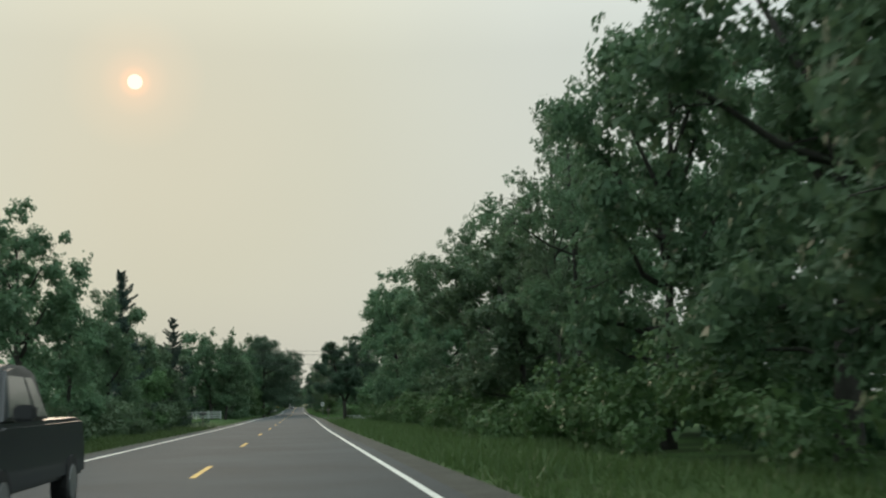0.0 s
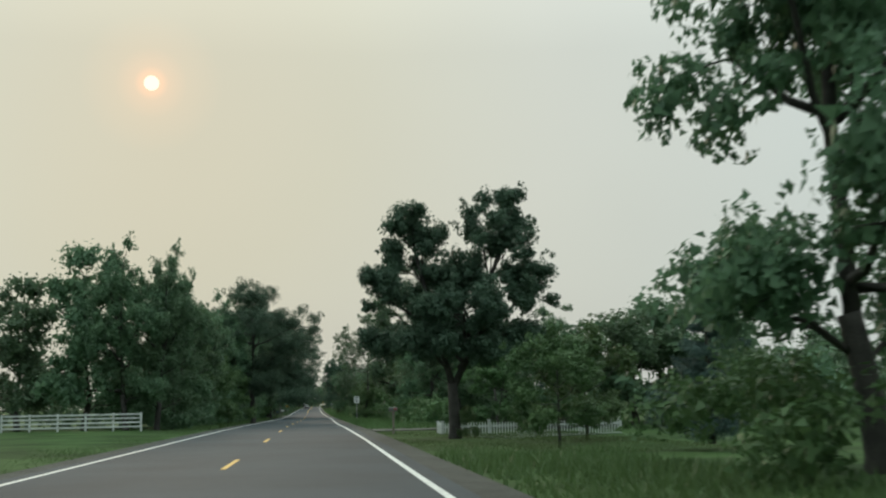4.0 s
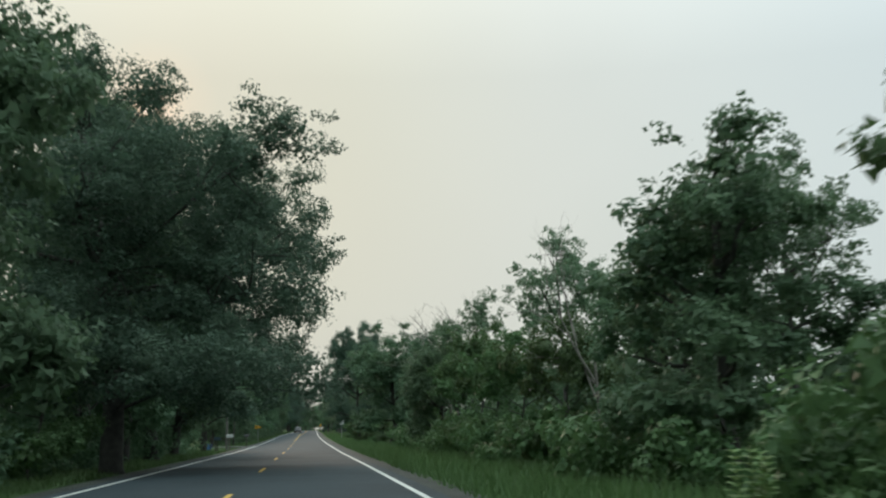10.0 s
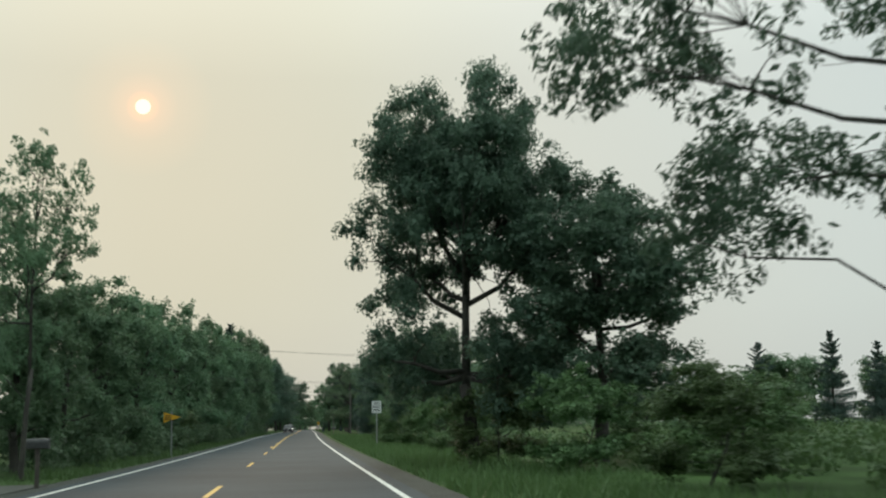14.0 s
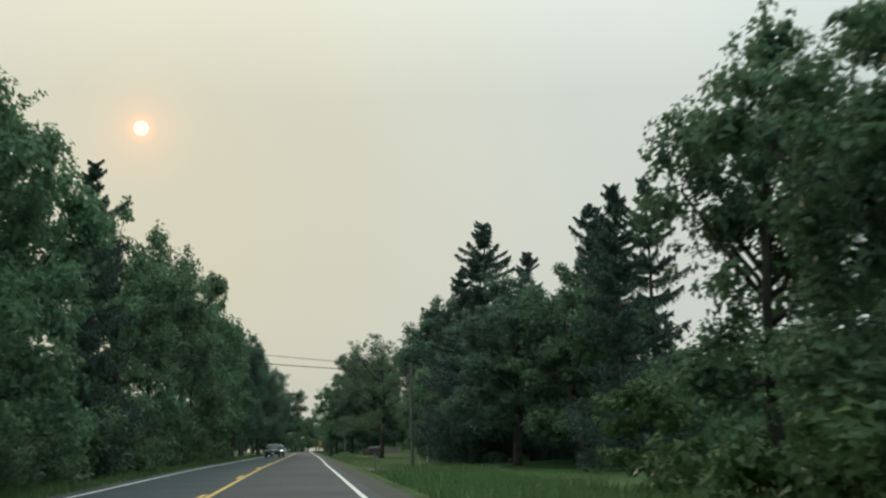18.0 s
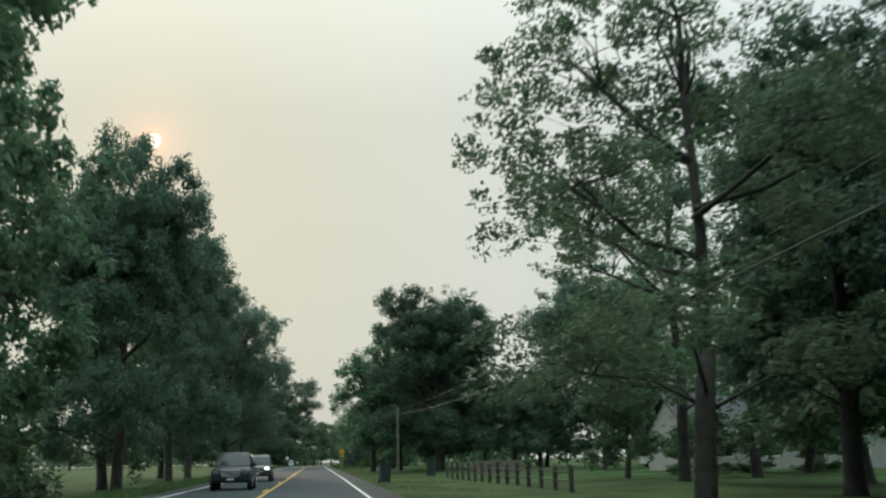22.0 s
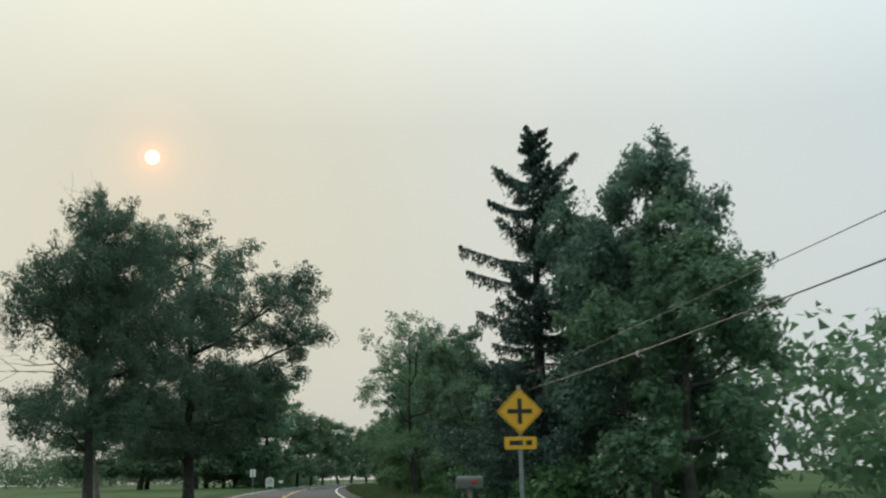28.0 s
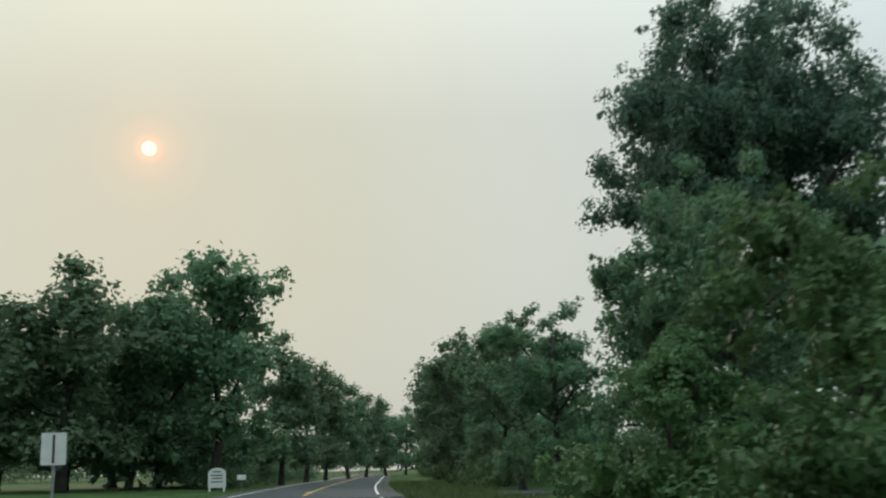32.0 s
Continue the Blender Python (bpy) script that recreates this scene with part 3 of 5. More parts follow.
def make_ground():
    xs = [-2600, -900, -300, -120, -60, -40, -30, -24, -19, -15, -12, -10, -8.5, -7.2, 4.6, 6, 7.5, 9, 11, 14, 18, 24, 32, 45, 70, 140, 320, 900, 2600]
    ys = [-400, -60] + list(range(-20, 1100, 6)) + [1300, 1800, 3200]
    v = []
    for y in ys:
        for x in xs:
            off = max(0.0, (x - 6) if x > 0 else (-8.5 - x))
            z = grade(y) - 0.05 + min(off, 8) * 0.03 * (0.6 + noise.noise(Vector((x * 0.08, y * 0.05, 0))))
            if x > 5 and 112 < y < 168:
                z -= 0.45 * min(off, 3) / 3 * math.sin(math.pi * (y - 112) / 56)
            v.append((x + (bend(y) if abs(x) < 60 else 0), y, z))
    n = len(xs)
    f = [(j * n + i, j * n + i + 1, (j + 1) * n + i + 1, (j + 1) * n + i) for j in range(len(ys) - 1) for i in range(n - 1)]
    g = mesh_part("ground", v, f, M_GROUND, smooth=True)
    tagged(g, "green grassy ground beside the country road", "ground", kind="structure")


make_ground()
road = mesh_part("road", *ribbon(-6.25, 2.4, -40, 1090, -0.3, 0.0), M_ASPHALT)
tagged(road, "grey two-lane asphalt country road", "road", kind="structure")
side_road = mesh_part("side_road", *(lambda y, z: ([(-300, y - 3.4, z), (300, y - 3.4, z), (300, y + 3.4, z), (-300, y + 3.4, z),
    (-300, y - 3.4, z - 0.3), (300, y - 3.4, z - 0.3), (300, y + 3.4, z - 0.3), (-300, y + 3.4, z - 0.3)],
    [(0, 1, 2, 3), (7, 6, 5, 4), (0, 4, 5, 1), (1, 5, 6, 2), (2, 6, 7, 3), (3, 7, 4, 0)]))(815.0, grade(815) + 0.02), M_ASPHALT)
tagged(side_road, "asphalt side road crossing the main road", "road", kind="structure")
for nm, a, b in (("shoulder_right", 2.4, 3.15), ("shoulder_left", -6.95, -6.25)):
    s = mesh_part(nm, *ribbon(a, b, -40, 1090, -0.3, -0.02), M_GRAVEL)
    tagged(s, "gravel shoulder strip along the asphalt edge", "shoulder", kind="structure")
for nm, a in (("edge_line_right", 1.9), ("edge_line_left", -5.85)):
    s = mesh_part(nm, *ribbon(a, a + 0.13, -40, 1090, -0.01, 0.006, 6), M_WHITE_LINE, road, "white painted edge line")
DASH, CYCLE, PHASE = 4.7, 19.6, 22.6
for i in range(-3, 54):
    y = PHASE + i * CYCLE
    mesh_part("centre_dash", *ribbon(-2.06 - (0.14 if y > 400 else 0), -1.94 - (0.14 if y > 400 else 0), y, y + DASH, -0.01, 0.006), M_YELLOW_LINE, road, "yellow painted dash")
mesh_part("no_passing_line", *ribbon(-2.0, -1.87, 410, 1090, -0.01, 0.007, 6), M_YELLOW_LINE, road, "solid yellow painted line")


# ---- trees and shrubs ----

plant("wood", 9.9, 3.3, 14.3, 4.6)
plant("wood", 9.4, 12.1, 13.2, 4.4)
plant("wood", 10.5, 20.9, 14.3, 4.6)
plant("wood", 9.8, 29.7, 13.2, 3.4)
plant("ash", 10.1, 39.6, 12.1, 3.7)
plant("wood", 9.7, 48.4, 8.7, 3.7)
plant("ash", 10.3, 44.5, 13.4, 2.5)
plant("wood", 9.7, 56.1, 11.0, 4.0)
plant("ash", 9.9, 67.1, 12.7, 4.0)
plant("wood", 9.9, 74.8, 8.6, 3.3)
plant("wood", 9.9, 83.6, 11.4, 4.0)
plant("wood", 10.5, 92.4, 11.9, 4.0)
plant("wood", 9.2, 102.3, 13.2, 4.0)
plant("wood", 9.5, 113.3, 14.3, 4.2)
plant("yard", 5.55, 140.3, 10.1, 3.9, 0)
plant("bush", 6.0, 139.9, 1.3, 0.6)
plant("wood", 13.6, 157.0, 6.4, 3.2)
plant("bush", 10.6, 160.5, 4.2, 2.6)
plant("bush", 15.2, 161.0, 4.0, 2.8)
plant("wood", 18.2, 158.5, 6.6, 3.4)
plant("wood", 23.0, 159.0, 7.0, 3.6)
plant("spruce", 13.6, 133.1, 6.2, 2.0)
plant("bush", 11.6, 143.0, 4.8, 2.5)
plant("bush", 8.7, 135.2, 4.3, 2.2)
plant("wood", 20.9, 162.8, 7.7, 3.7)
plant("wood", 28.6, 171.6, 7.0, 4.0)
plant("wood", 36.3, 173.8, 6.8, 4.0)
plant("wood", 16.5, 173.8, 6.6, 3.3)
plant("ash", 11.6, 167.2, 7.7, 2.4)
plant("wood", 9.9, 173.8, 8.1, 3.1)
plant("wood", 12.8, 171.5, 6.6, 2.8)
plant("wood", 8.8, 181.5, 9.4, 3.5)
plant("wood", 7.9, 190.3, 12.8, 4.2)
plant("wood", 9.9, 198.0, 7.3, 3.1)
plant("wood", 9.9, 206.8, 6.8, 2.9)
plant("bush", 8.2, 202.4, 3.7, 2.2)
plant("bush", 7.9, 210.1, 4.8, 2.2)
plant("snag", 7.7, 223.3, 10.6, 1.8)
plant("snag", 10.6, 227.7, 11.0, 1.4)
plant("bush", 8.6, 217.8, 5.9, 2.9)
plant("ash", 5.9, 228.8, 12.5, 4.0)
plant("wood", 9.9, 237.6, 12.5, 3.7)
plant("bush", 7.9, 226.6, 5.5, 2.6)
plant("bush", 5.7, 227.3, 3.5, 1.8)
plant("bush", 6.6, 230.5, 4.6, 2.2)
plant("bush", 8.1, 240.9, 5.9, 2.6)
plant("bush", 8.6, 248.6, 6.2, 2.8)
plant("wood", 9.0, 260.7, 8.0, 3.6)
plant("ash", 11.9, 264.0, 8.4, 3.1)
plant("wood", 10.3, 267.3, 7.3, 2.9)
plant("ash", 9.5, 278.3, 8.8, 2.9)
plant("snag", 8.8, 271.7, 8.1, 1.3)
plant("bush", 8.4, 273.9, 5.1, 2.4)
plant("bush", 8.6, 283.8, 5.5, 2.6)
plant("bush", 8.4, 290.4, 6.2, 2.6)
plant("wood", 8.6, 310.2, 7.7, 3.1)
plant("bush", 8.6, 300.3, 6.2, 2.9)
plant("ash", 9.9, 303.6, 9.5, 3.1)
plant("snag", 8.4, 309.1, 9.9, 3.0)
plant("snag", 9.4, 311.0, 10.3, 3.2)
plant("wood", 9.0, 316.8, 7.3, 2.9)
plant("wood", 7.0, 335.5, 10.2, 4.3)
plant("wood", 9.5, 333.3, 7.5, 3.1)
plant("ash", 9.2, 325.6, 6.8, 2.4)
plant("snag", 9.0, 338.8, 9.5, 1.5)
plant("wood", 11.0, 339.9, 7.7, 3.1)
plant("walnut", 10.2, 348.7, 11.2, 6.2)
plant("maple", 9.6, 368.5, 9.9, 4.1)
plant("great", 5.6, 370.0, 13.3, 4.1)
plant("bush", 6.4, 369.6, 2.9, 2.0)
plant("bush", 7.5, 363.0, 2.9, 2.0)
plant("bush", 8.1, 354.2, 2.6, 1.9)
plant("bush", 11.0, 359.7, 2.6, 2.2)
plant("bush", 14.3, 366.3, 2.9, 2.5)
plant("bush", 13.2, 375.1, 3.1, 2.6)
plant("bush", 18.7, 380.6, 3.1, 2.9)
plant("bush", 23.1, 387.2, 3.3, 3.1)
plant("bush", 16.5, 371.8, 2.6, 2.4)
plant("bush", 7.5, 387.2, 3.3, 2.0)
plant("bush", 7.9, 396.0, 3.5, 2.1)
plant("spruce", 58.3, 473.0, 11.0, 3.3)
plant("spruce", 67.1, 470.8, 12.1, 3.3)
plant("spruce", 75.9, 475.2, 11.0, 3.3)
plant("wood", 55.0, 484.0, 8.8, 4.4)
plant("wood", 63.8, 480.7, 9.9, 5.0)
plant("wood", 72.6, 488.4, 9.9, 5.0)
plant("wood", 48.4, 497.2, 9.9, 4.4)
plant("wood", 82.5, 486.2, 9.9, 5.0)
plant("wood", 92.4, 492.8, 9.9, 5.0)
plant("spruce", 86.9, 473.0, 11.0, 3.3)
plant("wood", 9.9, 413.6, 8.4, 3.5)
plant("bush", 7.3, 405.9, 2.6, 1.9)
plant("bush", 7.0, 413.6, 3.0, 2.1)
plant("bush", 7.3, 420.2, 3.1, 2.1)
plant("bush", 6.8, 426.8, 2.9, 2.1)
plant("bush", 7.5, 433.4, 2.9, 2.1)
plant("pine", 11.4, 429.0, 10.6, 3.0)
plant("wood", 9.0, 421.3, 5.3, 2.2)
plant("ash", 9.7, 436.7, 10.8, 3.1)
plant("wood", 9.9, 444.4, 9.2, 3.3)
plant("wood", 10.1, 449.9, 10.3, 3.3)
plant("bush", 8.8, 454.3, 2.9, 1.7)
plant("spruce", 12.7, 471.0, 11.5, 3.0)
plant("spruce", 13.2, 492.0, 12.4, 3.2)
plant("maple", 10.4, 482.0, 9.6, 4.0)
plant("spruce", 15.2, 485.0, 13.6, 3.6)
plant("spruce", 10.4, 490.2, 13.7, 4.3)
plant("spruce", 9.6, 494.3, 11.6, 3.6)
plant("spruce", 16.5, 487.3, 13.2, 3.5)
plant("spruce", 16.5, 478.5, 13.6, 3.1)
plant("spruce", 18.7, 496.1, 15.8, 3.3)
plant("wood", 12.4, 477.0, 8.8, 3.4)
plant("wood", 10.6, 500.0, 7.8, 3.0)
plant("wood", 10.6, 509.3, 8.1, 3.3)
plant("bush", 9.9, 502.7, 3.7, 2.0)
plant("wood", 13.8, 518.1, 8.8, 3.3)
plant("maple", 14.6, 537.9, 15.8, 5.9)
plant("maple", 15.0, 552.2, 14.3, 5.3)
plant("wood", 16.9, 534.6, 12.1, 4.4)
plant("wood", 18.7, 541.2, 13.2, 4.8)
plant("wood", 14.3, 523.6, 8.8, 3.5)
plant("bush", 12.1, 528.0, 2.6, 2.2)
plant("bush", 13.8, 535.7, 2.2, 2.0)
plant("wood", 19.2, 559.9, 12.1, 4.8)
plant("wood", 20.9, 574.2, 9.9, 4.4)
plant("wood", 26.4, 580.8, 9.9, 4.4)
plant("bush", 20.5, 583.0, 2.2, 2.2)
plant("bush", 24.2, 584.1, 2.2, 2.4)
plant("bush", 28.6, 584.1, 2.0, 2.2)
plant("locust", 8.0, 544.5, 12.6, 5.9)
plant("wood", 11.6, 528.0, 8.4, 3.3)
plant("wood", 18.7, 548.9, 13.2, 4.4)
plant("wood", 14.8, 575.0, 6.6, 2.4)
plant("wood", 6.3, 647.0, 14.6, 5.0)
plant("great", 31.4, 642.4, 21.6, 9.6)
plant("locust", 14.8, 566.5, 15.2, 6.2)
plant("maple", 12.6, 637.0, 8.0, 3.4)
plant("maple", 19.2, 631.4, 9.9, 4.2)
plant("maple", 23.1, 638.0, 9.9, 4.4)
plant("wood", 37.4, 631.4, 8.8, 4.4)
plant("wood", 44.0, 638.0, 9.9, 4.8)
plant("wood", 26.4, 651.2, 11.0, 4.4)
plant("wood", 9.9, 666.6, 8.8, 3.3)
plant("great", 11.4, 627.6, 17.3, 6.8)
plant("great", 13.5, 644.0, 16.5, 5.2)
plant("maple", 9.6, 651.0, 13.0, 4.2)
plant("wood", 14.5, 652.0, 9.5, 4.0)
plant("wood", 14.3, 662.0, 9.8, 4.0)
plant("maple", 24.2, 616.0, 7.7, 3.5)
plant("maple", 16.0, 629.2, 9.9, 3.7)
plant("wood", 9.9, 673.2, 7.3, 3.1)
plant("wood", 11.0, 696.3, 9.5, 3.3)
plant("spruce", 8.4, 705.1, 14.2, 4.5)
plant("maple", 11.4, 701.0, 12.8, 3.9)
plant("wood", 13.2, 709.5, 10.3, 3.5)
plant("wood", 9.7, 717.2, 7.0, 2.9)
plant("locust", 6.6, 738.0, 11.7, 4.8)
plant("wood", 9.2, 731.5, 10.3, 3.1)
plant("wood", 8.6, 723.8, 6.6, 2.6)
plant("bush", 7.0, 739.2, 4.8, 2.2)
plant("wood", 9.2, 744.7, 9.2, 3.1)
plant("wood", 9.2, 752.4, 10.8, 3.3)
plant("wood", 9.5, 760.1, 12.3, 3.7)
plant("bush", 7.5, 765.6, 4.8, 2.2)
plant("bush", 7.7, 774.4, 5.5, 2.4)
plant("great", 14.4, 795.0, 17.6, 5.5)
plant("wood", 9.9, 790.0, 9.5, 2.8)
plant("bush", 7.9, 783.2, 4.4, 2.2)
plant("snag", 9.5, 787.6, 8.4, 1.3)
plant("wood", 9.9, 785.4, 8.8, 2.9)
plant("wood", 9.9, 809.6, 8.8, 3.5)
plant("wood", 9.9, 820.6, 9.8, 3.5)
plant("wood", 10.5, 832.7, 10.2, 3.7)
plant("wood", -12.1, 17.6, 9.9, 3.3)
plant("wood", -13.2, 28.6, 9.9, 3.3)
plant("wood", -11.7, 39.6, 9.5, 2.9)
plant("wood", -11.4, 49.5, 9.9, 2.9)
plant("wood", -11.9, 60.5, 8.4, 2.6)
plant("wood", -11.4, 70.4, 8.6, 2.6)
plant("spruce", -12.3, 80.5, 11.1, 2.8)
plant("bush", -10.3, 79.2, 4.4, 2.2)
plant("spruce", -10.6, 98.0, 9.2, 2.4)
plant("wood", -10.8, 93.5, 6.6, 2.6)
plant("wood", -11.7, 83.6, 7.7, 2.6)
plant("wood", -12.7, 94.6, 7.3, 2.6)
plant("bush", -10.6, 99.0, 2.2, 1.5)
plant("wood", -19.8, 114.4, 7.7, 3.3)
plant("wood", -24.2, 132.0, 7.7, 3.3)
plant("wood", -16.5, 179.3, 13.4, 4.0)
plant("wood", -13.2, 176.6, 13.2, 3.6)
plant("wood", -22.0, 182.6, 11.6, 4.0)
plant("wood", -28.6, 185.9, 11.6, 4.0)
plant("wood", -36.3, 188.1, 11.6, 4.2)
plant("wood", -11.2, 177.7, 12.0, 3.4)
plant("wood", -10.6, 182.6, 13.6, 3.0)
plant("wood", -10.8, 189.2, 11.0, 3.7)
plant("bush", -9.0, 195.8, 6.6, 2.9)
plant("wood", -10.3, 202.4, 11.4, 3.7)
plant("spread", -6.6, 217.8, 14.8, 6.9, 0)
plant("bush", -8.8, 212.3, 6.6, 2.9)
plant("wood", -10.1, 214.5, 13.2, 3.7)
plant("wood", -9.2, 234.3, 9.9, 3.5)
plant("wood", -9.2, 245.3, 12.1, 3.7)
plant("wood", -9.9, 255.2, 17.6, 4.9)
plant("wood", -9.9, 267.3, 17.0, 5.3)
plant("oak", -7.4, 281.0, 15.8, 8.8)
plant("bush", -9.0, 275.0, 5.5, 2.6)
plant("stout", -8.8, 302.2, 20.0, 9.6, 0, 1)
plant("wood", -10.1, 290.4, 19.2, 4.8)
plant("wood", -9.1, 294.8, 13.2, 4.0)
plant("wood", -8.6, 311.3, 14.9, 4.4)
plant("wood", -10.6, 314.6, 13.2, 4.2)
plant("maple", -8.6, 331.1, 13.2, 4.5)
plant("ash", -8.7, 368.5, 10.8, 2.6)
plant("wood", -9.7, 371.8, 7.7, 2.6)
plant("wood", -10.6, 363.0, 7.3, 2.6)
plant("wood", -16.5, 349.8, 7.7, 3.3)
plant("wood", -22.0, 343.2, 8.1, 3.5)
plant("wood", -9.9, 380.6, 8.4, 3.1)
plant("wood", -10.1, 389.4, 8.8, 3.3)
plant("wood", -9.7, 398.2, 9.5, 3.3)
plant("wood", -10.1, 408.1, 10.1, 3.5)
plant("wood", -9.7, 418.0, 10.8, 3.5)
plant("wood", -9.7, 427.9, 11.0, 3.5)
plant("wood", -9.9, 438.9, 11.4, 3.7)
plant("wood", -9.7, 448.8, 11.9, 3.7)
plant("wood", -9.7, 458.7, 12.3, 3.7)
plant("wood", -9.7, 466.4, 12.8, 3.7)
plant("spruce", -9.7, 479.6, 14.5, 3.3)
plant("wood", -9.9, 490.6, 14.3, 4.0)
plant("wood", -9.7, 502.7, 15.4, 4.2)
plant("wood", -9.2, 513.7, 16.1, 4.2)
plant("wood", -9.5, 525.8, 16.1, 4.2)
plant("wood", -9.2, 536.8, 16.9, 4.4)
plant("wood", -9.5, 547.8, 17.2, 4.4)
plant("wood", -9.7, 557.7, 14.3, 3.9)
plant("great", -9.0, 575.3, 16.3, 4.6)
plant("great", -9.1, 595.0, 17.2, 4.4)
plant("wood", -11.0, 583.0, 14.3, 4.4)
plant("great", -9.5, 609.4, 16.9, 4.6)
plant("oak", -7.4, 619.0, 15.8, 6.3)
plant("wood", -13.2, 622.6, 13.2, 4.4)
plant("bush", -9.9, 555.5, 2.9, 2.0)
plant("bush", -9.9, 528.0, 2.6, 2.0)
plant("bush", -9.2, 484.0, 2.9, 2.0)
plant("bush", -9.0, 451.0, 2.9, 2.0)
plant("bush", -9.0, 412.5, 2.9, 2.0)
plant("oak", -13.4, 734.8, 19.1, 6.2)
plant("stout", -9.2, 751.0, 20.6, 10.2, 0, 0)
plant("snag", -13.9, 741.4, 20.5, 3.5)
plant("wood", -11.0, 851.4, 19.1, 7.0)
plant("wood", -16.5, 858.0, 17.3, 7.0)
plant("wood", -15.0, 866.0, 12.5, 6.5)
plant("wood", -17.6, 852.0, 15.0, 5.5)
plant("wood", -23.5, 872.0, 14.0, 7.5)
plant("wood", -33.0, 868.0, 14.0, 7.5)
plant("wood", -20.9, 844.8, 16.2, 7.3)
plant("wood", -29.7, 847.0, 15.6, 7.5)
plant("wood", -38.5, 853.6, 15.8, 7.5)
plant("wood", -25.3, 862.4, 16.5, 5.9)
plant("wood", -50.6, 814.0, 11.0, 5.5)
plant("wood", -63.8, 822.8, 12.1, 5.5)
plant("wood", -77.0, 814.0, 11.0, 5.5)
plant("wood", -90.2, 819.5, 12.1, 5.5)
plant("wood", 14.3, 24.2, 12.1, 4.0)
plant("wood", 15.0, 36.3, 12.7, 4.0)
plant("wood", 14.3, 50.6, 12.1, 3.7)
plant("wood", 14.7, 62.7, 11.7, 3.7)
plant("wood", 15.4, 79.2, 6.6, 3.1)
plant("wood", 14.6, 429.0, 7.9, 3.5)
plant("wood", 14.7, 441.1, 9.9, 3.7)
plant("wood", 14.7, 189.2, 9.8, 3.7)
plant("wood", 10.8, 184.8, 10.0, 3.5)
plant("wood", -12.1, 297.0, 14.3, 4.4)
plant("wood", -12.1, 310.2, 13.2, 4.2)
plant("wood", -11.7, 322.3, 12.1, 4.0)
plant("wood", 8.4, 842.6, 11.0, 3.7)
plant("wood", 8.4, 855.8, 11.6, 4.0)
plant("wood", 8.8, 870.1, 12.1, 4.2)
plant("wood", 9.9, 886.6, 12.7, 4.4)
plant("wood", 11.0, 906.4, 13.2, 4.6)
plant("wood", 17.6, 935.0, 13.2, 4.8)
plant("wood", -7.7, 874.5, 14.3, 4.8)
plant("wood", -6.6, 893.2, 14.3, 4.8)
plant("wood", -5.5, 913.0, 14.3, 4.8)
plant("wood", -3.3, 935.0, 14.3, 4.8)
plant("wood", -1.1, 959.2, 14.3, 5.1)
plant("wood", 2.2, 985.6, 14.3, 5.3)
plant("wood", 20.9, 963.6, 13.2, 5.1)
plant("wood", 24.2, 995.5, 13.2, 5.5)
plant("wood", 6.6, 1017.5, 14.3, 5.5)
plant("wood", 28.6, 1028.5, 14.3, 5.5)
plant("wood", 15.4, 1064.8, 15.4, 6.6)
plant("wood", 26.4, 1069.2, 15.4, 6.6)
for kept in [r for rows in BANK.values() for r in rows]:
    for o in (*kept[0].children_recursive, kept[0]):
        bpy.data.objects.remove(o)


# ---- materials of the made things ----
M_GREY_WOOD = material("weathered_wood", (0.16, 0.14, 0.115), 0.9, var=0.3, scale=6, fine=50, bump=0.5, spread=0.2)
M_DARK_WOOD = material("dark_post_wood", (0.07, 0.06, 0.05), 0.9, var=0.3, scale=6, fine=50, bump=0.5, spread=0.2)
M_POLE = material("pole_wood", (0.12, 0.112, 0.10), 0.9, var=0.3, scale=5, fine=35, bump=0.6)
M_WHITE = material("white_painted_wood", (0.72, 0.72, 0.70), 0.6, var=0.1, scale=5, fine=40, bump=0.15, spread=0.05)
M_OLD_WHITE = material("weathered_white_paint", (0.50, 0.52, 0.50), 0.7, var=0.16, scale=4, fine=30, bump=0.2, spread=0.08)
M_BLACK = material("black_painted_metal", (0.035, 0.036, 0.036), 0.5, var=0.3, scale=8, fine=60, bump=0.1)
M_STEEL = material("galvanised_steel", (0.33, 0.34, 0.34), 0.5, 0.7, var=0.15, scale=8, fine=60, bump=0.1)
M_SIGN_WHITE = material("white_sign_sheeting", (0.62, 0.63, 0.62), 0.5, var=0.06, scale=4, fine=50, bump=0.0)
M_SIGN_BLACK = material("black_sign_ink", (0.02, 0.02, 0.02), 0.5, var=0.1, bump=0.0)
M_SIGN_YELLOW = material("yellow_sign_sheeting", (0.70, 0.36, 0.02), 0.5, var=0.06, scale=4, fine=50, bump=0.0)
M_WIRE = material("black_cable", (0.03, 0.03, 0.03), 0.6, var=0.1, bump=0.0)
M_PLASTIC = material("dark_green_plastic", (0.025, 0.04, 0.038), 0.5, var=0.2, scale=5, fine=60, bump=0.1)
M_BLUE = material("blue_plastic", (0.06, 0.11, 0.17), 0.5, var=0.15, bump=0.05)
M_RED = material("red_enamel", (0.35, 0.04, 0.03), 0.45, var=0.15, bump=0.0)
M_TYRE = material("tyre_rubber", (0.02, 0.02, 0.02), 0.9, var=0.2, bump=0.2)
M_RIM = material("alloy_rim", (0.45, 0.45, 0.46), 0.35, 0.9, var=0.1, bump=0.0)
M_CAR_DARK = material("dark_car_paint", (0.018, 0.022, 0.028), 0.42, 0.0, var=0.05, bump=0.0, coat=0.15, sheen=0.3)
M_CAR_SLATE = material("slate_car_paint", (0.028, 0.032, 0.036), 0.4, 0.2, var=0.05, bump=0.0, coat=0.8)
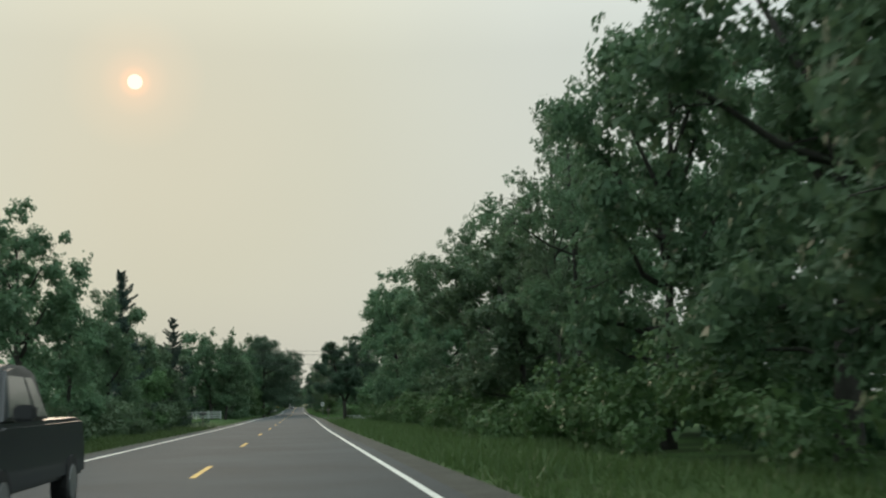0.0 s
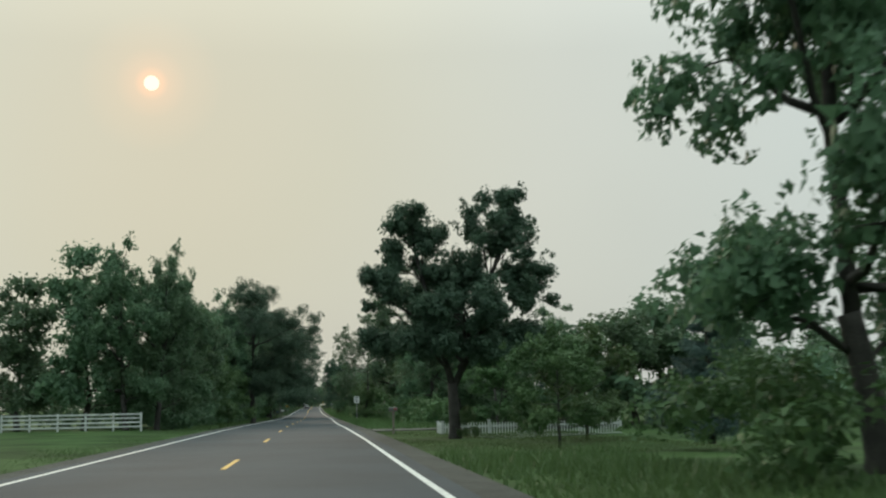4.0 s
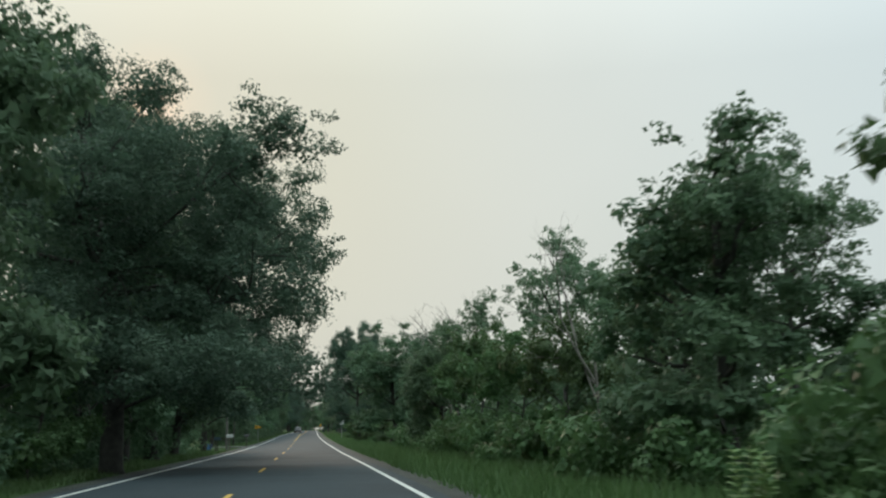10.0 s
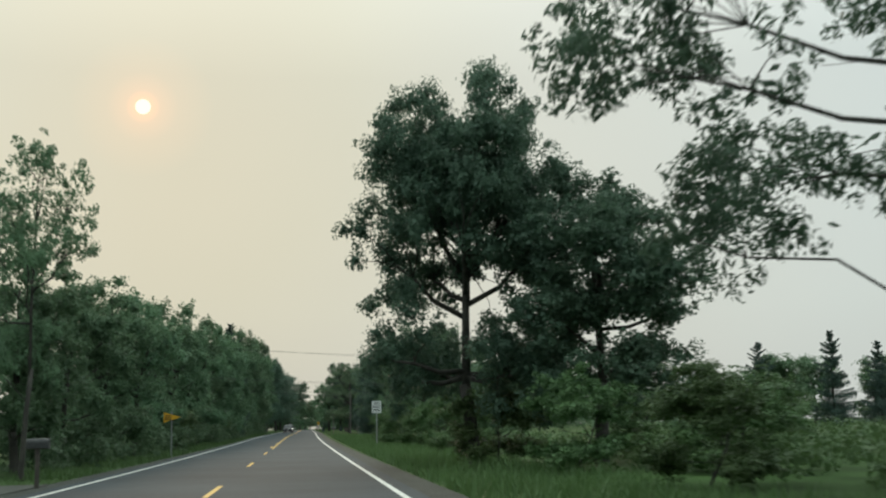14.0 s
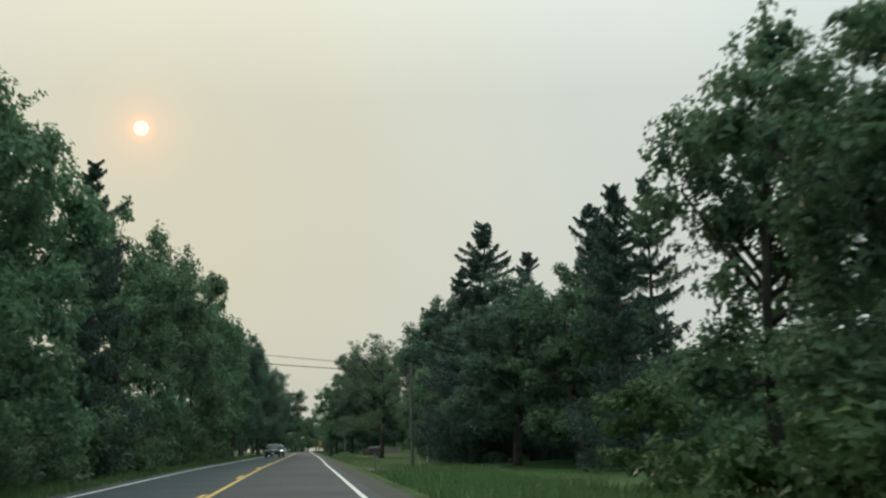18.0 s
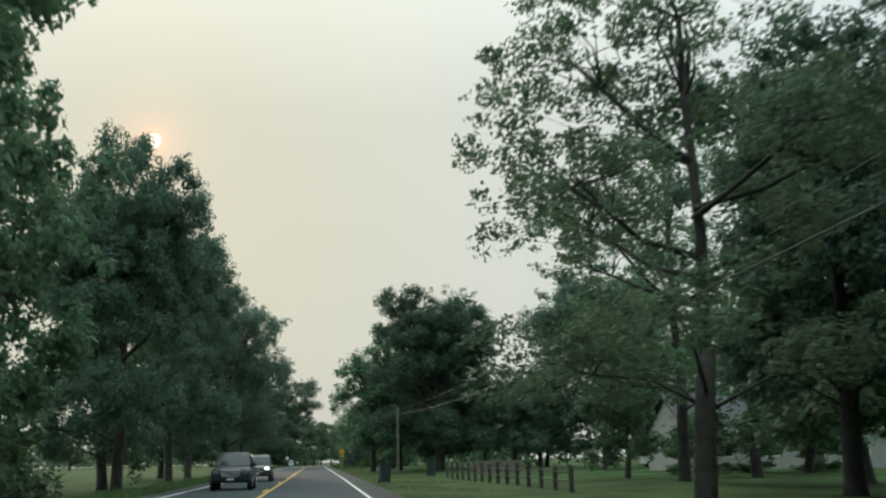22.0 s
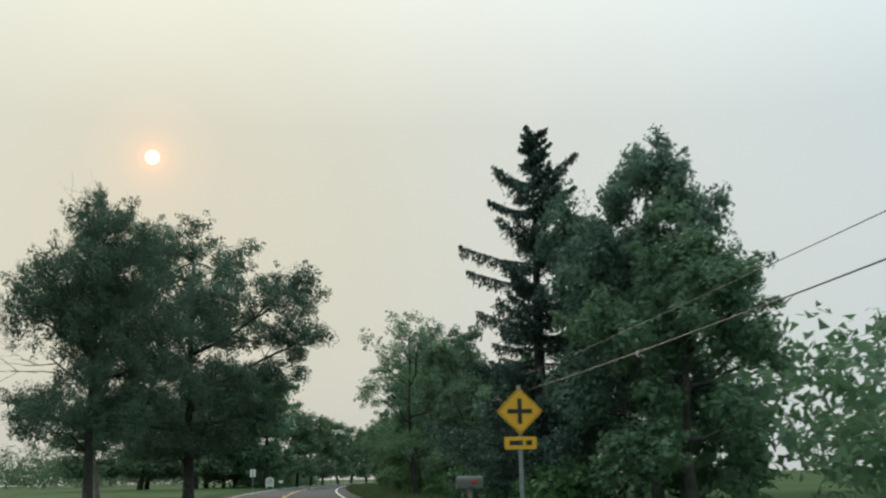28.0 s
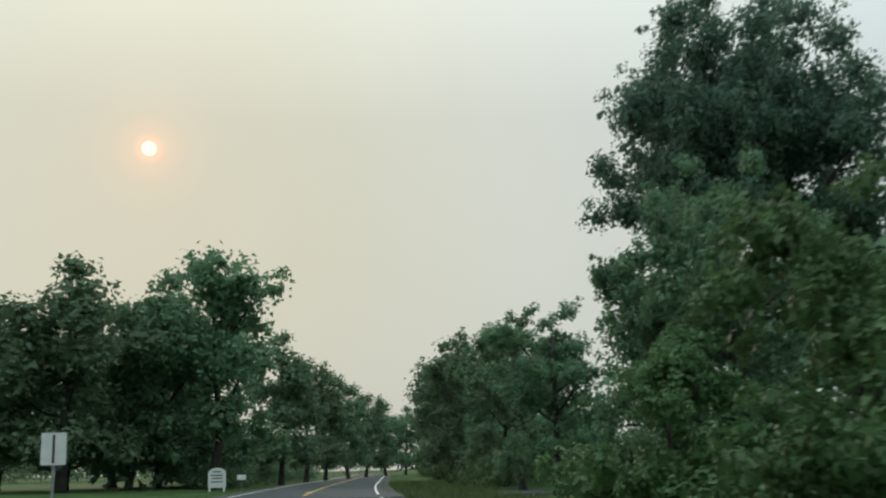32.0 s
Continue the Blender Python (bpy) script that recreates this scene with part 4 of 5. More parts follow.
M_CAR_WHITE = material("white_car_paint", (0.66, 0.67, 0.67), 0.3, 0.0, var=0.04, bump=0.0, coat=0.8)
M_TRIM = material("black_car_trim", (0.02, 0.02, 0.022), 0.5, var=0.1, bump=0.0)
M_CHROME = material("chrome", (0.7, 0.7, 0.7), 0.2, 1.0, var=0.03, bump=0.0)
M_SIDING = material("pale_house_siding", (0.34, 0.335, 0.31), 0.7, var=0.08, scale=3, fine=30, bump=0.1)
M_ROOF = material("dark_roof_shingle", (0.055, 0.06, 0.065), 0.9, var=0.25, scale=4, fine=30, bump=0.4)


def glass_material():
    m = bpy.data.materials.new("tinted_glass")
    m.use_nodes = True
    b = m.node_tree.nodes["Principled BSDF"]
    b.inputs["Base Color"].default_value = (0.03, 0.04, 0.04, 1)
    b.inputs["Roughness"].default_value = 0.12
    b.inputs["Specular IOR Level"].default_value = 0.4
    return m


def headlight_material():
    m = bpy.data.materials.new("headlight_on")
    m.use_nodes = True
    b = m.node_tree.nodes["Principled BSDF"]
    b.inputs["Base Color"].default_value = (0.8, 0.8, 0.75, 1)
    b.inputs["Emission Color"].default_value = (1.0, 0.97, 0.88, 1)
    b.inputs["Emission Strength"].default_value = 2.2
    return m


M_GLASS, M_LIGHT = glass_material(), headlight_material()


def thing(name, x, y, turn=0.0, label="", category="", group="", z=0.0):
    root = new(name)
    root.matrix_basis = pose(x + bend(y), y, grade(y) + z, 0, 0, turn)
    return tagged(root, label, category, group)


def rod(name, a, b, r, mat, parent, sides=10, label="", r2=None):
    return mesh_part(name, *tube([a, Vector(a).lerp(Vector(b), 0.5), b], [r, ((r + (r2 or r)) / 2), r2 or r], sides), mat, parent, label)


def lettering(text, size, mat, parent, x, y, z, label=""):
    """Upright letters, flat, facing the approaching traffic."""
    cu = bpy.data.curves.new("lettering", "FONT")
    cu.body, cu.size, cu.align_x, cu.align_y, cu.extrude, cu.offset = text, size, "CENTER", "CENTER", 0.002, 0.006
    ob = bpy.data.objects.new("lettering", cu)
    me = bpy.data.meshes.new_from_object(ob)
    bpy.data.objects.remove(ob)
    me.materials.append(mat)
    out = new("lettering", me)
    out.parent = parent
    out.matrix_basis = pose(x, y, z, 90, 0, 0)
    return out


def plate(w, h, depth, corner, turn=0.0, n=5):
    """A thin upright panel with rounded corners, facing -y."""
    pts = []
    for cx, cz, a0 in ((w / 2 - corner, h / 2 - corner, 0), (-w / 2 + corner, h / 2 - corner, 90), (-w / 2 + corner, -h / 2 + corner, 180), (w / 2 - corner, -h / 2 + corner, 270)):
        for k in range(n):
            a = radians(a0 + 90 * k / (n - 1))
            pts.append((cx + corner * math.cos(a), cz + corner * math.sin(a)))
    c, s = math.cos(radians(turn)), math.sin(radians(turn))
    pts = [(x * c - z * s, x * s + z * c) for x, z in pts]
    m = len(pts)
    v = [(x, 0, z) for x, z in pts] + [(x, depth, z) for x, z in pts]
    f = [tuple(range(m - 1, -1, -1)), tuple(range(m, 2 * m))] + [(i, (i + 1) % m, (i + 1) % m + m, i + m) for i in range(m)]
    return v, f


def moved(vf, dx=0, dy=0, dz=0):
    return [(x + dx, y + dy, z + dz) for x, y, z in vf[0]], vf[1]


# ---- road signs ----
def channel_post(root, top, y=0.03):
    bm = bmesh.new()
    box(bm, -0.03, 0.03, y, y + 0.008, -0.4, top, 0.0)
    box(bm, -0.036, -0.03, y - 0.012, y + 0.02, -0.4, top, 0.0)
    box(bm, 0.03, 0.036, y - 0.012, y + 0.02, -0.4, top, 0.0)
    part("post", bm, M_STEEL, root, "steel channel post")


def bolts(root, zs, x=0.0):
    for z in zs:
        rod("bolt", (x, -0.014, z), (x, 0.0, z), 0.014, M_STEEL, root, 6)


def do_not_pass():
    r = thing("traffic_sign", 4.45, 404.2, -4, "white rectangular DO NOT PASS sign on a steel post", "road sign")
    channel_post(r, 2.78)
    p = mesh_part("panel", *moved(plate(0.61, 0.77, 0.006, 0.04), 0, 0, 2.46), M_SIGN_WHITE, r)
    v, f = plate(0.57, 0.73, 0.003, 0.035)
    vi, fi = plate(0.545, 0.705, 0.003, 0.03)
    n = len(v) // 2
    ring = [(x, -0.003, z + 2.46) for x, _, z in v[:n]] + [(x, -0.003, z + 2.46) for x, _, z in vi[:n]]
    mesh_part("border", ring, [(i, i + n, (i + 1) % n + n, (i + 1) % n) for i in range(n)], M_SIGN_BLACK, r)
    for word, z in (("DO", 2.67), ("NOT", 2.46), ("PASS", 2.25)):
        lettering(word, 0.205, M_SIGN_BLACK, r, 0, -0.006, z)
    bolts(r, (2.76, 2.14))
    return r


def speed_limit():
    r = thing("traffic_sign", 4.4, 217.6, 0, "white speed limit 50 sign on a steel post before trees", "road sign")
    channel_post(r, 2.6)
    mesh_part("panel", *moved(plate(0.55, 0.70, 0.006, 0.04), 0, 0, 2.25), M_SIGN_WHITE, r)
    for word, z, s in (("SPEED", 2.50, 0.115), ("LIMIT", 2.37, 0.115), ("50", 2.11, 0.31)):
        lettering(word, s, M_SIGN_BLACK, r, 0, -0.006, z)
    bolts(r, (2.57, 1.93))


def crossroad_warning():
    r = thing("warning_sign", 3.8, 684.4, 0, "yellow diamond crossroad sign with a name plaque below", "road sign")
    channel_post(r, 2.9)
    mesh_part("diamond_panel", *moved(plate(0.62, 0.62, 0.006, 0.05, 45), 0, 0, 2.42), M_SIGN_YELLOW, r)
    v, f = plate(0.585, 0.585, 0.003, 0.04, 45)
    vi, fi = plate(0.565, 0.565, 0.003, 0.035, 45)
    n = len(v) // 2
    ring = [(x, -0.003, z + 2.42) for x, _, z in v[:n]] + [(x, -0.003, z + 2.42) for x, _, z in vi[:n]]
    mesh_part("border", ring, [(i, i + n, (i + 1) % n + n, (i + 1) % n) for i in range(n)], M_SIGN_BLACK, r)
    bm = bmesh.new()
    box(bm, -0.04, 0.04, -0.006, -0.002, 2.19, 2.65)
    box(bm, -0.23, -0.04, -0.006, -0.002, 2.38, 2.46)
    box(bm, 0.04, 0.23, -0.006, -0.002, 2.38, 2.46)
    part("cross_symbol", bm, M_SIGN_BLACK, r, "black cross symbol")
    plaque = mesh_part("plaque", *moved(plate(0.60, 0.23, 0.006, 0.03), 0, 0, 1.84), M_SIGN_YELLOW, r, "yellow plaque with dark bars")
    for x0, x1 in ((-0.21, 0.04), (0.10, 0.21)):
        part("writing_bar", boxed(x0, x1, -0.005, -0.001, 1.80, 1.885), M_SIGN_BLACK, plaque)
    bolts(r, (2.75, 2.1, 1.84))


def pennant():
    r = thing("warning_sign", -7.1, 394, 0, "yellow pennant warning sign half hidden by a shrub", "road sign")
    channel_post(r, 2.4)
    v = [(-0.42, y, 2.36) for y in (0, 0.006)] + [(-0.42, y, 1.82) for y in (0, 0.006)] + [(0.5, y, 2.09) for y in (0, 0.006)]
    mesh_part("panel", v, [(0, 2, 4), (1, 5, 3), (0, 1, 3, 2), (2, 3, 5, 4), (4, 5, 1, 0)], M_SIGN_YELLOW, r)
    for z in (2.16, 2.06, 1.97):
        part("writing_bar", boxed(-0.36, -0.36 + 0.34, -0.004, -0.001, z - 0.02, z + 0.03), M_SIGN_BLACK, r)


def junction_post():
    r = thing("traffic_sign", -6.9, 788, 0, "pale blank-backed sign on a dark post near the crossing", "road sign")
    channel_post(r, 2.35)
    mesh_part("panel", *moved(plate(0.62, 0.80, 0.006, 0.04), 0, 0, 1.95), M_SIGN_WHITE, r)
    part("centre_bar", boxed(-0.03, 0.03, -0.006, -0.001, 1.60, 2.30), M_SIGN_BLACK, r)


def monument():
    r = thing("entrance_sign", -9.2, 841, 0, "white arched roadside sign board with small writing", "sign")
    pts = [(-0.62, 0.25), (-0.62, 1.25)] + [(0.62 * math.cos(a), 1.25 + 0.38 * math.sin(a)) for a in np.linspace(math.pi, 0, 11)[1:-1]] + [(0.62, 1.25), (0.62, 0.25)]
    m = len(pts)
    v = [(x, 0, z) for x, z in pts] + [(x, 0.12, z) for x, z in pts]
    mesh_part("board", v, [tuple(range(m)), tuple(range(2 * m - 1, m - 1, -1))] + [(i, i + m, (i + 1) % m + m, (i + 1) % m) for i in range(m)], M_SIGN_WHITE, r)
    for x in (-0.5, 0.5):
        part("post", boxed(x - 0.06, x + 0.06, 0.02, 0.14, -0.3, 0.4, 0.01), M_WHITE, r)
    for z, w in ((1.35, 0.3), (1.1, 0.42), (0.9, 0.36), (0.65, 0.4)):
        part("writing_bar", boxed(-w, w, -0.012, -0.002, z - 0.04, z + 0.04), M_PLASTIC, r)
    b = thing("utility_box", -7.6, 842, 0, "small pale box on a post beside the sign", "box")
    part("post", boxed(-0.05, 0.05, -0.05, 0.05, -0.3, 0.75, 0.005), M_GREY_WOOD, b)
    part("box_body", boxed(-0.3, 0.3, -0.18, 0.18, 0.75, 1.1, 0.02), M_WHITE, b)


do_not_pass().location.z += 0.13
speed_limit()
crossroad_warning()
pennant()
junction_post()
monument()


# ---- mailboxes and bins ----
def mailbox(x, y, turn, mat, label, height=1.05, size=1.0, post=M_GREY_WOOD, flag=True, arm=False):
    """Its door faces along the thing's -x."""
    r = thing("mailbox", x, y, turn, label, "mailbox", "roadside mailboxes")
    part("post", boxed(-0.05, 0.05, -0.05, 0.05, -0.4, height, 0.008), post, r)
    L, W = 0.55 * size, 0.11 * size
    prof = [(-W, 0), (-W, 0.14 * size)] + [(W * math.cos(a), 0.14 * size + W * math.sin(a)) for a in np.linspace(math.pi, 0, 9)[1:-1]] + [(W, 0.14 * size), (W, 0)]
    m = len(prof)
    v = [(-L / 2, a, height + b) for a, b in prof] + [(L / 2, a, height + b) for a, b in prof]
    mesh_part("box_body", v, [tuple(range(m - 1, -1, -1)), tuple(range(m, 2 * m))] + [(i, (i + 1) % m, (i + 1) % m + m, i + m) for i in range(m)], mat, r)
    d = [(-L / 2 - 0.015, a * 1.05, height - 0.006 + b * 1.03) for a, b in prof] + [(-L / 2 + 0.02, a * 1.05, height - 0.006 + b * 1.03) for a, b in prof]
    door = mesh_part("door", d, [tuple(range(m - 1, -1, -1)), tuple(range(m, 2 * m))] + [(i, (i + 1) % m, (i + 1) % m + m, i + m) for i in range(m)], mat, r)
    part("handle", boxed(-L / 2 - 0.035, -L / 2 - 0.015, -0.02, 0.02, height + 0.18 * size, height + 0.21 * size, 0.004), M_STEEL, door)
    part("board", boxed(-L / 2, L / 2, -0.09, 0.09, height - 0.025, height - 0.001, 0.004), post, r)
    part("brace", boxed(0.03, 0.07, -0.03, 0.03, height - 0.28, height - 0.03, 0.004), post, r)
    if flag:
        part("flag", boxed(0.02, 0.17, -W - 0.02, -W - 0.008, height + 0.10 * size, height + 0.17 * size, 0.003), M_RED, r, "red flag")
    return r


M_DULL_GREY = material("dull_grey_enamel", (0.10, 0.10, 0.095), 0.65, 0.0, var=0.2, scale=6, fine=40, bump=0.1, sheen=0.3)
mailbox(-8.3, 101.0, 180, M_BLACK, "dark mailbox with a red flag on a wooden post")
mailbox(3.75, 150.2, 0, M_DULL_GREY, "grey metal mailbox on a post by the driveway", 1.06, 0.74)
mailbox(3.7, 486.5, 0, M_BLACK, "dark mailbox on a slim post beside the road", 0.86, 1.05, flag=False)
mailbox(3.8, 691.5, 0, M_DULL_GREY, "grey mailbox with a red flag beside the crossroad sign", 0.98, 1.1)
mailbox(-6.9, 336.5, 180, M_SIGN_WHITE, "white-topped mailbox beside a blue paper tube", 1.1, 1.0)
mailbox(-6.9, 362.6, 180, M_BLACK, "dark mailbox on a thick post by a driveway", 1.0, 1.0, M_DARK_WOOD)
tube_box = thing("newspaper_box", -7.9, 336.1, 0, "blue plastic newspaper box on a post", "newspaper box")
part("post", boxed(-0.04, 0.04, -0.04, 0.04, -0.4, 0.9, 0.005), M_DARK_WOOD, tube_box)
part("box_body", boxed(-0.28, 0.28, -0.12, 0.12, 0.9, 1.15, 0.03), M_BLUE, tube_box)
part("cross_board", boxed(-0.3, 1.2, -0.05, 0.05, 0.86, 0.899, 0.004), M_DARK_WOOD, tube_box)


def trash_cart(x, y, turn):
    r = thing("trash_cart", x, y, turn, "dark green wheeled trash cart standing beside the road", "trash bin", "trash carts")
    bm = boxed(-0.29, 0.29, -0.33, 0.33, 0.06, 0.98, 0.03)
    for v in bm.verts:
        k = 0.84 + 0.16 * v.co.z
        v.co.x, v.co.y = v.co.x * k, v.co.y * k
    part("bin_body", bm, M_PLASTIC, r)
    lid = boxed(-0.31, 0.31, -0.36, 0.37, 0.98, 1.06, 0.03)
    for v in lid.verts:
        v.co.z += 0.05 * (1 - (v.co.y / 0.37) ** 2) if v.co.z > 1.0 else 0
    part("lid", lid, M_PLASTIC, r)
    rod("handle_bar", (-0.24, 0.42, 0.94), (0.24, 0.42, 0.94), 0.018, M_PLASTIC, r)
    for x0 in (-0.27, 0.27):
        rod("wheel", (x0 - 0.03, 0.28, 0.13), (x0 + 0.03, 0.28, 0.13), 0.13, M_TYRE, r, 14)


trash_cart(3.75, 583.5, 8)
trash_cart(8.2, 603.0, -10)


# ---- fences ----
def picket_fence():
    r = thing("picket_fence", 5.9, 147.9, 0, "white picket fence with a corner return across a lawn", "fence", z=-0.46)
    pk = bmesh.new()
    v = [pk.verts.new((x, y, z)) for y in (0, 0.02) for x, z in ((-0.026, 0.06), (0.026, 0.06), (0.026, 0.87), (0, 0.94), (-0.026, 0.87))]
    pk.faces.new(v[:5][::-1])
    pk.faces.new(v[5:])
    for i in range(5):
        pk.faces.new((v[i], v[(i + 1) % 5], v[(i + 1) % 5 + 5], v[i + 5]))
    first = part("picket", pk, M_OLD_WHITE, r)
    n = 0
    for i in range(62):
        x = 0.12 + i * 0.135
        if n:
            o = new("picket", first.data)
            o.parent, o.location = r, (x, 0, 0)
        else:
            first.location = (x, 0, 0)
        n += 1
    for i in range(14):
        o = new("picket", first.data)
        o.parent = r
        o.matrix_basis = pose(-0.03, 0.15 + i * 0.135, 0, 0, 0, 90)
    for x in (0.0, 2.2, 4.4, 6.6, 8.5):
        p = part("post", boxed(x - 0.06, x + 0.06, 0.03, 0.15, -0.4, 0.99, 0.01), M_OLD_WHITE, r)
        part("cap", boxed(x - 0.075, x + 0.075, 0.015, 0.165, 0.99, 1.03, 0.012), M_OLD_WHITE, p)
    part("post", boxed(-0.06, 0.06, 2.0, 2.12, -0.4, 0.99, 0.01), M_OLD_WHITE, r)
    for z in (0.22, 0.70):
        part("rail", boxed(0.06, 8.45, 0.022, 0.06, z, z + 0.08, 0.004), M_OLD_WHITE, r)
        part("rail", boxed(0.0, 0.035, 0.16, 2.0, z, z + 0.08, 0.004), M_OLD_WHITE, r)


def rail_fence(x0, x1, y):
    r = thing("rail_fence", x0, y, 0, "white four-rail paddock fence beside a driveway", "fence", "white rail fences")
    n = max(2, int((x1 - x0) / 1.75) + 1)
    for i in range(n):
        x = (x1 - x0) * i / (n - 1)
        part("post", boxed(x - 0.06, x + 0.06, -0.06, 0.06, -0.4, 1.28, 0.01), M_OLD_WHITE, r)
    for z in (0.30, 0.58, 0.86, 1.12):
        part("rail", boxed(0.0, x1 - x0, -0.085, -0.06, z, z + 0.11, 0.004), M_OLD_WHITE, r)


picket_fence()
for x0, x1 in ((-33, -27.4), (-26, -21.6), (-20.6, -11.6)):
    rail_fence(x0, x1, 173.0)


def post_fence():
    r = thing("wooden_fence", 8.9, 561, 0, "low weathered wooden post and rail fence along a lawn", "fence")
    rng = random.Random(4)
    for i in range(15):
        y = i * 2.7
        z = grade(561 + y) - grade(561) + 0.1
        h = rng.uniform(0.78, 0.98)
        bm = boxed(-0.08, 0.08, y - 0.08, y + 0.08, z - 0.5, z + h, 0.02)
        part("post", bm, M_DARK_WOOD, r)
        if i:
            zp = grade(561 + y - 2.7) - grade(561) + 0.1
            for k in (0.3, 0.62):
                rod("rail", (0.02, y - 2.7, zp + k), (-0.02, y, z + k + rng.uniform(-0.04, 0.04)), 0.03, M_DARK_WOOD, r, 6)


post_fence()


# ---- poles and wires ----
def utility_pole(x, y, h, arm, label, turn=0):
    r = thing("utility_pole", x, y, turn, label, "utility pole", "utility poles")
    rod("pole", (0, 0, -0.6), (0, 0, h), 0.115, M_POLE, r, 12, r2=0.085)
    if arm:
        part("crossarm", boxed(-arm / 2, arm / 2, -0.14, -0.05, h - 0.25, h - 0.13, 0.01), M_POLE, r)
        for s in (-1, 1):
            rod("brace", (0, -0.12, h - 0.95), (s * arm * 0.3, -0.1, h - 0.24), 0.02, M_STEEL, r, 6)
            for q in (0.45, 0.25):
                rod("insulator", (s * arm * q, -0.09, h - 0.13), (s * arm * q, -0.09, h + 0.05), 0.035, M_SIGN_WHITE, r, 8)
    else:
        rod("insulator", (-0.12, 0, h - 0.35), (-0.30, 0, h - 0.35), 0.035, M_BLACK, r, 8)
        rod("clamp", (-0.12, 0.02, h - 0.55), (-0.34, 0.02, h - 0.57), 0.045, M_BLACK, r, 8)
    return r


utility_pole(-7.45, 341.0, 7.3, 1.6, "weathered wooden utility pole with a crossarm by the verge")
utility_pole(6.2, 492.0, 5.9, 0, "plain wooden utility pole carrying service cables")
utility_pole(6.8, 616.0, 5.6, 0, "plain wooden utility pole before dark trees")
utility_pole(7.6, 742.0, 6.0, 0, "plain wooden utility pole among trees")


def wire(name, a, b, r, sag, label):
    a, b = Vector(a), Vector(b)
    n = 16
    pts = [a.lerp(b, i / n) - Vector((0, 0, 4 * sag * (i / n) * (1 - i / n))) for i in range(n + 1)]
    o = mesh_part(name, *tube(pts, [r] * (n + 1), 5), M_WIRE)
    tagged(o, label, "cable", "overhead cables")
    return a, b, sag, o


def cross_wire(y, xl, zl, xr, zr, r, sag, label="thin black cable strung across the road"):
    g = grade(y)
    wire("overhead_cable", (xl, y - 1.0, g + zl), (xr, y + 1.0, g + zr), r, sag, label)


for dz, r in ((0.0, 0.011), (0.28, 0.011), (-0.75, 0.014)):
    cross_wire(87 + dz, -26, 6.6 + dz, 22, 5.2 + dz, r, 0.35)
for zl, zr, r, dy in ((9.2, 6.6, 0.009, 0), (8.75, 7.0, 0.007, 0.6), (6.4, 4.5, 0.010, 0.2), (6.5, 4.6, 0.007, 0.35)):
    cross_wire(425 + dy, -20, zl, 14, zr, r, 0.3)
g0 = grade(492)
wire("overhead_cable", (6.0, 491.9, g0 + 5.33), (-22, 486, g0 + 8.4), 0.022, 0.55, "thick black service cable across the road")
wire("overhead_cable", (6.0, 492.0, g0 + 5.62), (-22, 486.4, g0 + 8.6), 0.008, 0.3, "thin black cable strung across the road")
wire("overhead_cable", (6.0, 492.1, g0 + 5.66), (-22, 486.6, g0 + 8.68), 0.008, 0.3, "thin black cable strung across the road")
for za, ra, sg in ((5.3, 0.014, 1.3), (5.6, 0.008, 1.0)):
    a, b, sag, o = wire("overhead_cable", (6.3, 492.2, grade(492) + za), (6.7, 615.8, grade(616) + za - 0.3), ra, sg, "cable running beside the road between poles")
    # a dark splice sleeve where the service cable joins, near the pole
    ends = [a.lerp(b, q) - Vector((0, 0, 4 * sag * q * (1 - q) + 0.03)) for q in (0.017, 0.026)]
    rod("splice_sleeve", ends[0], ends[1], 0.05, M_BLACK, o, 8, "dark tapered splice sleeve", 0.03)
    wire("overhead_cable", (6.9, 616.2, grade(616) + za - 0.3), (7.5, 741.8, grade(742) + za), ra, sg, "cable running beside the road between poles")


# ---- yards: driveways, board sign, stakes, board stack, house ----
def apron(name, x0, x1, y0, y1, flare, label):
    g = [grade(y0), grade(y1)]
    v = [(x0, y0 - flare, g[0] + 0.006), (x1, y0, g[0] + 0.02), (x1, y1, g[1] + 0.02), (x0, y1 + flare, g[1] + 0.006)]
    v = v + [(x, y, z - 0.3) for x, y, z in v]
    o = mesh_part(name, v, [(0, 1, 2, 3), (7, 6, 5, 4), (0, 4, 5, 1), (1, 5, 6, 2), (2, 6, 7, 3), (3, 7, 4, 0)], M_DRIVE)
    tagged(o, label, "driveway", kind="structure")


apron("driveway_left_near", -6.95, -24, 102.6, 105.6, 1.5, "pale gravel driveway joining the road")
apron("driveway_left_far", -6.95, -22, 358, 362, 2.2, "pale gravel driveway joining the road")
apron("driveway_right_near", 3.15, 16, 158.8, 162.2, 2.0, "pale gravel driveway joining the road")
apron("driveway_right_far", 3.15, 9.4, 481.6, 485, 1.5, "pale gravel driveway joining the road")
apron("driveway_yard", 9.9, 40, 617, 622, 0.0, "pale driveway strip across the yard")

for x, y, lean in ((7.6, 497, 0.02), (8.0, 500, -0.25), (8.3, 499, 0.30), (8.8, 499, 0.05), (9.1, 500, -0.08)):
    k = thing("marker_stake", x, y, 0, "thin pale stake stuck in the grass", "stake", "stakes under the spruces")
    rod("stick", (0, 0, -0.2), (lean, 0, 1.15), 0.022, M_WHITE, k, 6)

stack = thing("board_stack", 13.6, 606, 4, "stack of weathered brown boards lying on the grass", "lumber stack")
rs = random.Random(2)
for i in range(8):
    part("plank", boxed(-1.7 + rs.uniform(-0.08, 0.08), 1.7 + rs.uniform(-0.08, 0.08), -0.4, 0.4, 0.02 + i * 0.125, 0.135 + i * 0.125, 0.006), M_GREY_WOOD, stack)


